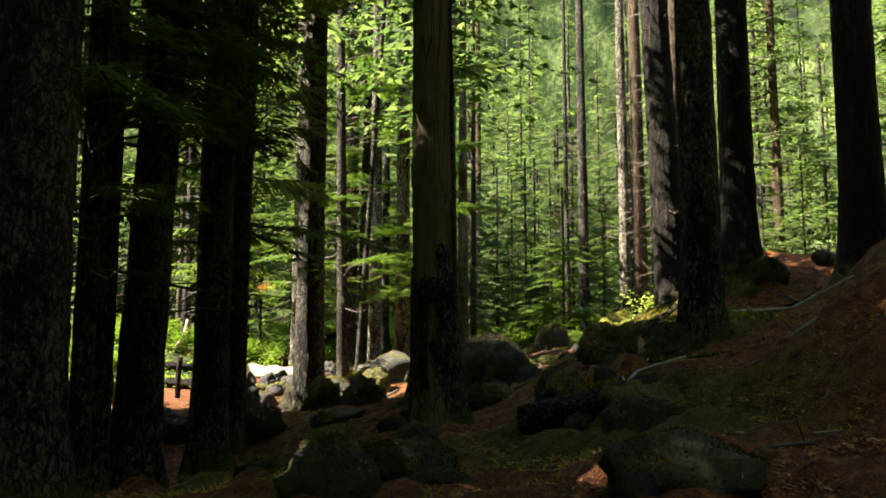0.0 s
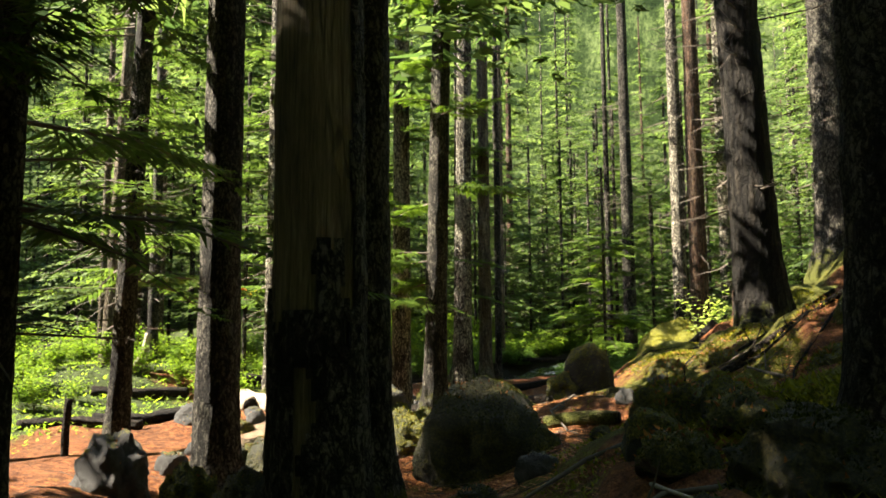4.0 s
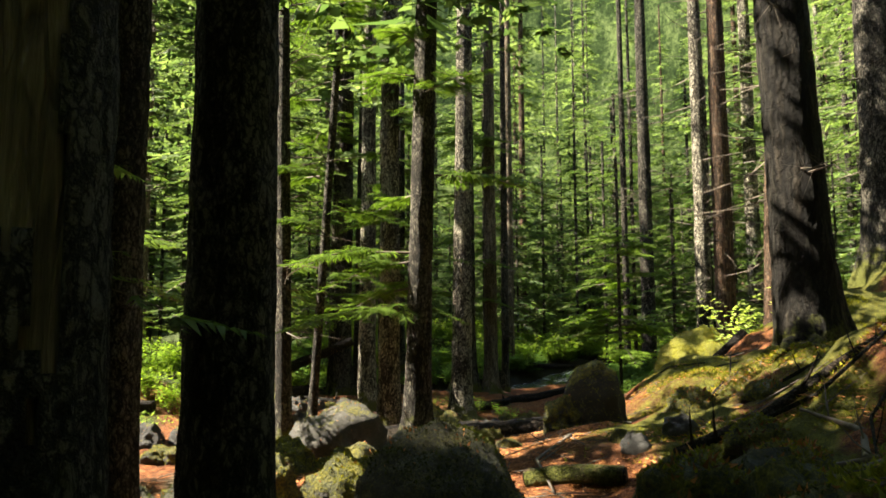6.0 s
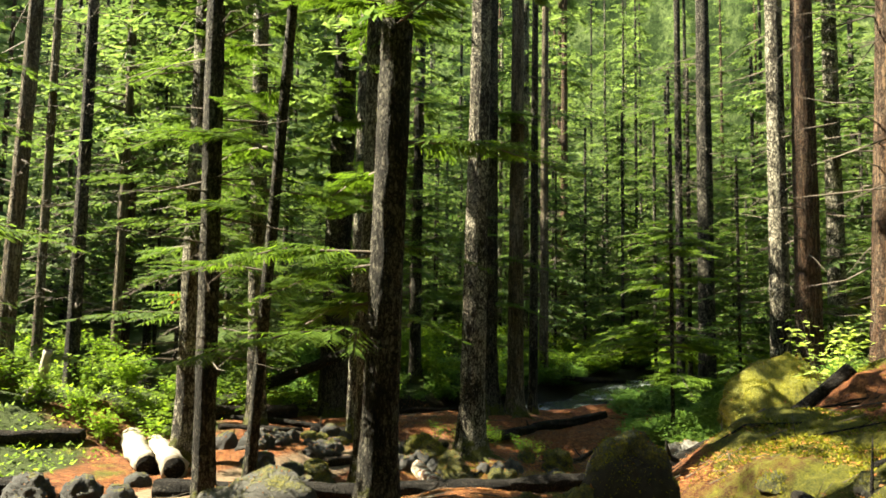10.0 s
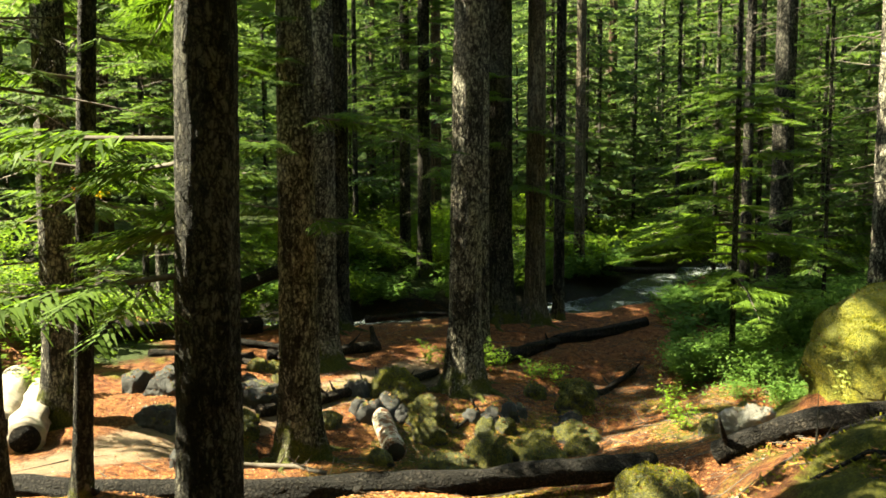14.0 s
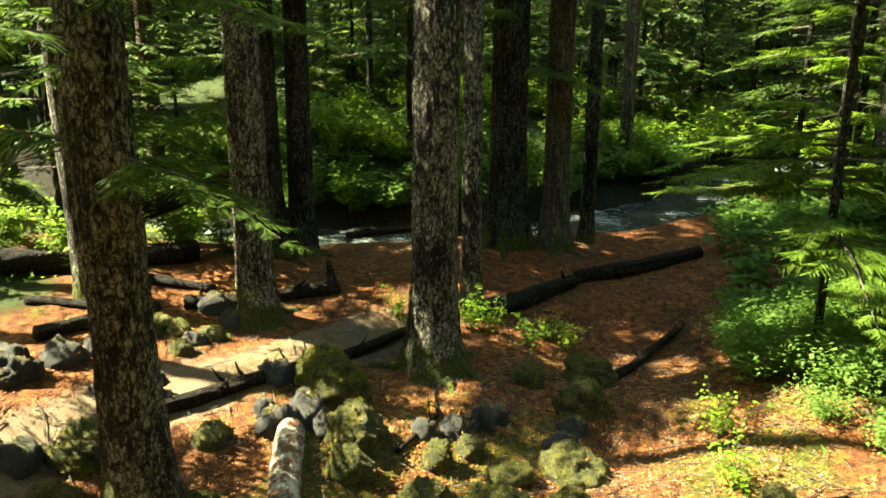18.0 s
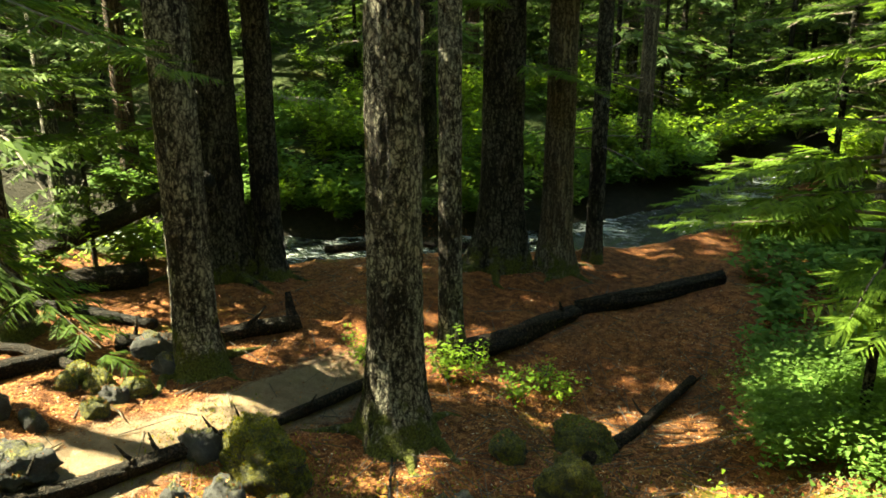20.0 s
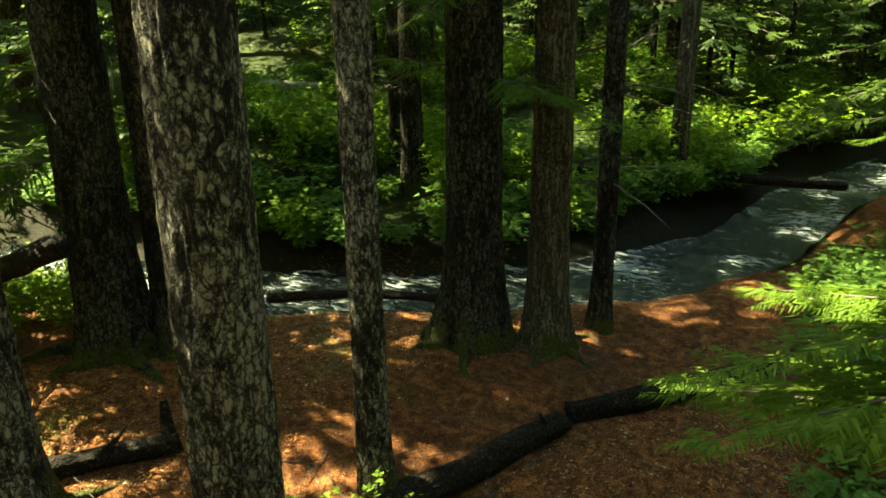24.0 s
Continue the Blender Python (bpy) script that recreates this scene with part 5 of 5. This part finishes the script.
LOW = [shrub_meshes(400 + k, 0.45, 0.45, 300, 0.095) for k in range(4)]
FINE = [shrub_meshes(420 + k, 0.45, 0.45, 820, 0.045, 14) for k in range(4)]
SPRIG = [shrub_meshes(424 + k, 0.55, 0.42, 240, 0.062, 10) for k in range(4)]
HIGH = [shrub_meshes(410 + k, 1.15, 0.75, 460, 0.13, 14) for k in range(4)]
SAPLING = [shrub_meshes(450, 1.85, 0.95, 300, 0.13, 11)] * 4
SAPLING[0][0].materials.append(SUNLIT_LEAF)
PALE = [shrub_meshes(440 + k, 1.3, 0.75, 170, 0.13, 9) for k in range(4)]
for me, _ in PALE:
    me.materials.append(SUNLIT_LEAF)
for me, _ in LOW:
    me.materials.append(SHRUB_DEEP)
for me, _ in FINE:
    me.materials.append(SHRUB_DEEP)
for me, _ in SPRIG:
    me.materials.append(SHRUB)
for me, _ in HIGH:
    me.materials.append(SHRUB)


def shrub(x, y, kind, k, size, label):
    t = thing("shrub", spot(x, y, -0.03), label, "shrub", "undergrowth", turn=k * 1.7, size=size)
    leaves, stem = kind[k % 4]
    tagged(part("leaves", leaves, SHRUB, t), kind="stuff")
    tagged(part("stem_clump", stem, TWIG, t), kind="stuff")
    return t


rng = random.Random(21)


def thicket(count, box, kind, sizes, label, keep=lambda x, y: True):
    """Chance shrubs in a box of x and y, off the trail and out of the water."""
    made = 0
    while made < count:
        x, y = rng.uniform(box[0], box[1]), rng.uniform(box[2], box[3])
        p, q = np.array(x), np.array(y)
        if near_line(p, q, TRAIL) < 1.2 or near_line(p, q, STREAM) < 0.9 or not keep(x, y):
            made += 0.05
            continue
        shrub(x, y, kind, int(made * 7) % 4, rng.uniform(*sizes), label)
        made += 1


thicket(95, (-17, -7.4, 15.5, 27.5), HIGH, (0.5, 1.0), "bright green leafy shrub in the sun", lambda x, y: x < -7.2 - 0.35 * max(0, 20.5 - y) and (x < -8.3 or y > 20.5))
def undergrowth(count, box, sizes, label, keep, kind=LOW):
    """Low leafy plants too many to count, as one object."""
    r = np.random.RandomState(count)
    verts, faces, at = [], [], 0
    while len(verts) < count:
        x, y = r.uniform(box[0], box[1]), r.uniform(box[2], box[3])
        if near_line(np.array(x), np.array(y), STREAM) < 0.9 or not keep(x, y):
            continue
        me = kind[len(verts) % 4][0]
        co, tri = np.zeros(len(me.vertices) * 3), np.arange(len(me.vertices)).reshape(-1, 3)
        me.vertices.foreach_get("co", co)
        a, s = r.uniform(0, 6.283), r.uniform(*sizes)
        turn = np.array([[math.cos(a), math.sin(a), 0], [-math.sin(a), math.cos(a), 0], [0, 0, 1]])
        verts.append(co.reshape(-1, 3) @ turn * s + np.array(spot(x, y, -0.03)))
        faces.append(tri + at)
        at += len(me.vertices)
    me = mesh_of("undergrowth", np.concatenate(verts), np.concatenate(faces), False)
    me.materials.append(SHRUB_DEEP)
    return tagged(new("undergrowth", me), label, "undergrowth", kind="stuff")


def far_side(x, y):
    return y > 32.5 + (0.45 if x < -3 else 1.3) * (x + 3)


thicket(150, (-14, 2.5, 28.0, 43), HIGH, (0.6, 1.15), "leafy shrub on the stream's far bank", far_side)
undergrowth(240, (-14, 4.0, 28.5, 44), (0.9, 1.6), "low herbs at the water's edge", far_side)
undergrowth(90, (-13, 3.0, 28.5, 40), (0.7, 1.3), "ferns and low herbs overhanging the stream's far bank", lambda x, y: y > np.interp(x, line[:, 0], line[:, 1]) + 0.6 and near_line(np.array(x), np.array(y), STREAM) < 2.2)
undergrowth(110, (-0.2, 5.0, 23.6, 33), (0.8, 1.5), "low green huckleberry covering the bank", lambda x, y: x > 0.45 - 0.11 * (y - 25) and y > 27.5)
undergrowth(150, (-0.2, 4.0, 23.4, 27.8), (0.8, 1.4), "low small-leaved huckleberry covering the bank", lambda x, y: x > 0.45 - 0.11 * (y - 25) and (y > 25.0 or (x > 1.0 and wave(x, y, 3.0, 71) > 0.55)), FINE)
thicket(26, (-2, 3.5, 36, 42), HIGH, (0.7, 1.2), "sunlit leafy shrub beyond the stream")
thicket(30, (0.5, 7, 31, 42), HIGH, (0.6, 1.1), "sunlit leafy shrub beyond the bank")
shrub(-2.80, 25.9, SPRIG, 0, 1.05, "small bright green plant with arching leafy sprays")
shrub(-2.55, 26.0, SPRIG, 1, 0.85, "small bright green plant beside the border log")
shrub(-2.05, 25.9, SPRIG, 2, 0.85, "small bright green plant in the hollow")
shrub(-1.70, 26.35, SPRIG, 3, 0.8, "small bright green plant in the hollow")
shrub(-1.95, 26.45, SPRIG, 1, 0.7, "small bright green plant in the hollow")
shrub(-3.35, 25.55, SPRIG, 1, 0.9, "small light green plant at the trail's edge")
shrub(-3.75, 25.7, SPRIG, 2, 0.8, "small light green plant at the trail's edge")
shrub(0.20, 24.3, SPRIG, 3, 0.9, "small bright green plant at the bank's foot")
shrub(0.40, 23.3, SPRIG, 0, 0.8, "small bright green plant at the bank's foot")
shrub(2.95, 21.55, SAPLING, 0, 1.0, "broad-leaved sapling, coloured pale for the sun, beside the bright boulder")
shrub(1.72, 22.1, PALE, 3, 0.45, "leafy twigs before the boulder, coloured pale for the sun")
shrub(1.88, 21.7, PALE, 0, 0.40, "leafy twigs before the boulder, coloured pale for the sun")
red, stem = shrub_meshes(430, 0.25, 0.22, 90, 0.10)
red.materials.append(RED_LEAF)
autumn = thing("autumn_twig", (-8.45, 23.2, 2.42), "twig of red autumn leaves hanging among green", "foliage")
tagged(part("leaves", red, RED_LEAF, autumn), kind="stuff")
gold, stem = shrub_meshes(431, 0.2, 0.18, 60, 0.10)
gold.materials.append(YELLOW_LEAF)
autumn = thing("autumn_twig", (-8.2, 23.3, 2.45), "twig of yellow autumn leaves hanging among green", "foliage")
tagged(part("leaves", gold, YELLOW_LEAF, autumn), kind="stuff")


def scatter(name, count, box, keep, size, width, material, label, category, stand=0.0, seed=1, lift=0.006):
    """Small flat or upright pieces on the ground, as one object."""
    r = np.random.RandomState(seed)
    x, y = r.uniform(box[0], box[1], count), r.uniform(box[2], box[3], count)
    ok = r.uniform(0, 1, count) < keep(x, y)
    x, y = x[ok], y[ok]
    k = len(x)
    a = r.uniform(0, 6.283, k)
    way = np.stack([np.cos(a), np.sin(a), stand + r.uniform(-0.12, 0.2, k)], 1)
    way /= np.linalg.norm(way, axis=1, keepdims=True)
    up = np.tile([0.0, 0.0, 1.0], (k, 1)) + r.uniform(-0.4, 0.4, (k, 3))
    s = size * r.uniform(0.5, 1.5, k)
    v, f = kites(np.stack([x, y, ground_z(x, y) + lift + 0.006 * r.uniform(-1, 1, k)], 1), way, up, s, s * width)
    me = mesh_of(name, v, f, False)
    me.materials.append(material)
    return tagged(new(name, me), label, category, kind="stuff")


off_trail = lambda x, y: np.clip(near_line(x, y, TRAIL) / 0.9 - 0.25, 0.08, 1)
on_bank = lambda x, y: np.clip((x - 0.2 - 0.10 * (y - 14)) / 1.0, 0, 1) * np.clip(0.35 + 0.9 * wave(x, y, 1.9, 12) + np.exp(-((x - 1.5) ** 2 + (y - 17) ** 2) / 2.5), 0, 1)
scatter("needle_litter", 160000, (-7, 3, 19, 31.5), off_trail, 0.036, 0.36, LITTER, "red-brown fallen needles and leaf bits", "leaf litter", 0.12, 41)
scatter("needle_litter", 95000, (-4.5, 3.5, 3, 19), off_trail, 0.05, 0.28, LITTER, "red-brown fallen needles and leaf bits", "leaf litter", 0.15, 42)
scatter("leaf_bits", 9000, (-6, 2, 19, 31), off_trail, 0.024, 0.6, PALE_LITTER, "pale scattered leaf bits", "leaf litter", 0.05, 43)
scatter("moss", 120000, (0, 4, 6.5, 24), on_bank, 0.042, 0.4, MOSS_TUFT, "yellow-green moss tufts on the bank", "moss", 0.9, 44)
scatter("moss", 30000, (-3, 4.5, 2.5, 10), lambda x, y: np.clip(0.1 + wave(x, y, 1.6, 16), 0, 1), 0.04, 0.4, MOSS_TUFT, "dark moss tufts on the shaded ground", "moss", 0.9, 48)
scatter("moss", 24000, (-4.5, 0.5, 20.5, 25.5), lambda x, y: np.clip(wave(x, y, 2.2, 15), 0, 1), 0.03, 0.4, MOSS_TUFT, "moss tufts among the stones", "moss", 0.9, 45)
scatter("herbs", 9000, (-16, -7.5, 14, 28), lambda x, y: np.clip((-x - 7.6) / 1.2, 0, 1), 0.10, 0.5, SHRUB, "low sunlit herbs", "undergrowth", 0.7, 46, 0.05)
scatter("herbs", 14000, (0.2, 4.5, 22.8, 33), lambda x, y: np.clip((x - 0.2) / 1.0, 0, 1) * np.clip(y - 24.2, 0.12, 1), 0.07, 0.5, SHRUB_DEEP, "low green herbs on the bank", "undergrowth", 0.7, 47, 0.04)

scatter("moss", 9000, (0.9, 2.7, 7.6, 11.4), lambda x, y: np.clip(0.5 + wave(x, y, 2.4, 17), 0, 1), 0.075, 0.35, MOSS_TUFT, "deep feathery moss on the shaded bank", "moss", 1.1, 49)

# dead branches on the bank and in the shade
r = random.Random(77)
for k in range(72):
    x, y = (r.uniform(0.6, 3.6), r.uniform(4, 10.5) if k < 26 else r.uniform(10, 20)) if k < 58 else (r.uniform(-3.5, 0.5), r.uniform(12, 24))
    a, ln = r.uniform(0, 6.283), r.uniform(0.5, 1.5)
    pts = [(x, y), (x + math.cos(a) * ln * 0.5, y + math.sin(a) * ln * 0.5), (x + math.cos(a + 0.3) * ln, y + math.sin(a + 0.3) * ln)]
    log(pts, r.uniform(0.018, 0.05), TWIG_PALE if y < 9.5 and k % 2 == 0 else r.choice([TWIG, LOGGREY]), "thin dead branch lying on the needles", 0.5, ends=False, stubs=r.randrange(4), lift=0.8, name="dead_branch", category="branch")

r = np.random.RandomState(51)
k = 1500
tx0, ty0 = r.uniform(-5.5, 2.5, k), r.uniform(8, 30, k)
a, ln = r.uniform(0, 6.283, k), r.uniform(0.12, 0.6, k)
tx1, ty1 = tx0 + np.cos(a) * ln, ty0 + np.sin(a) * ln
tv, tf = sticks(np.stack([tx0, ty0, ground_z(tx0, ty0) + 0.012], 1), np.stack([tx1, ty1, ground_z(tx1, ty1) + r.uniform(0.01, 0.06, k)], 1), r.uniform(0.003, 0.009, k), r.uniform(0.002, 0.004, k))
k = 700
hx, hy = r.normal(-0.6, 1.3, k), r.normal(24.2, 2.2, k)
a, ln = r.uniform(0, 6.283, k), r.uniform(0.08, 0.5, k)
hv, hf = sticks(np.stack([hx, hy, ground_z(hx, hy) + 0.01], 1), np.stack([hx + np.cos(a) * ln, hy + np.sin(a) * ln, ground_z(hx + np.cos(a) * ln, hy + np.sin(a) * ln) + r.uniform(0.01, 0.07, k)], 1), r.uniform(0.003, 0.007, k), r.uniform(0.002, 0.003, k))
tv, tf = np.concatenate([tv, hv]), np.concatenate([tf, hf + len(tv)])
me = mesh_of("twigs", tv, tf)
me.materials.append(TWIG)
tagged(new("fallen_twigs", me), "thin dead twigs scattered on the forest floor", "twigs", kind="stuff")

# ---- the wooded hillside far off ----
ang = np.linspace(0, 2 * math.pi, 121)
up = np.linspace(0, 1, 12)
bx, by = np.cos(ang)[None] * (88 - 14 * up[:, None]), 25 + np.sin(ang)[None] * (88 - 14 * up[:, None])
rise = 62 + 5 * np.sin(ang * 3 + 1) + 4 * np.sin(ang * 7)
bz = -3 + up[:, None] * rise[None]
m, n = bx.shape
idx = np.arange(m * n).reshape(m, n)
back = mesh_of("backdrop", np.stack([bx, by, bz + 0.8 * wave(bx, by, 0.8, 61)], -1).reshape(-1, 3), np.stack([idx[:-1, :-1], idx[:-1, 1:], idx[1:, 1:], idx[1:, :-1]], -1).reshape(-1, 4))
FARWOOD_GLOW, nt, b = shader("far_wood_glow")
v = coords(nt, (1, 1, 0.7))
# Sunlit foliage is painted in: pale patches, with a weak glow over all.
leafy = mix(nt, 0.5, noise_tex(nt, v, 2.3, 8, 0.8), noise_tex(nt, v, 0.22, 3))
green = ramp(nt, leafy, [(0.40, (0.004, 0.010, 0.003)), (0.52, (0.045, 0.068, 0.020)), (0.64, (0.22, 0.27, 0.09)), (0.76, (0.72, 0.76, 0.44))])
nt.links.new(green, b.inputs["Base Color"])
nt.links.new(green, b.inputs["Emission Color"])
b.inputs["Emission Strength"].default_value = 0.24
b.inputs["Roughness"].default_value = 1.0
back.materials.append(FARWOOD_GLOW)
tagged(new("backdrop", back), "dense green forest far off, painted sunlit patches that glow", "backdrop", kind="structure")
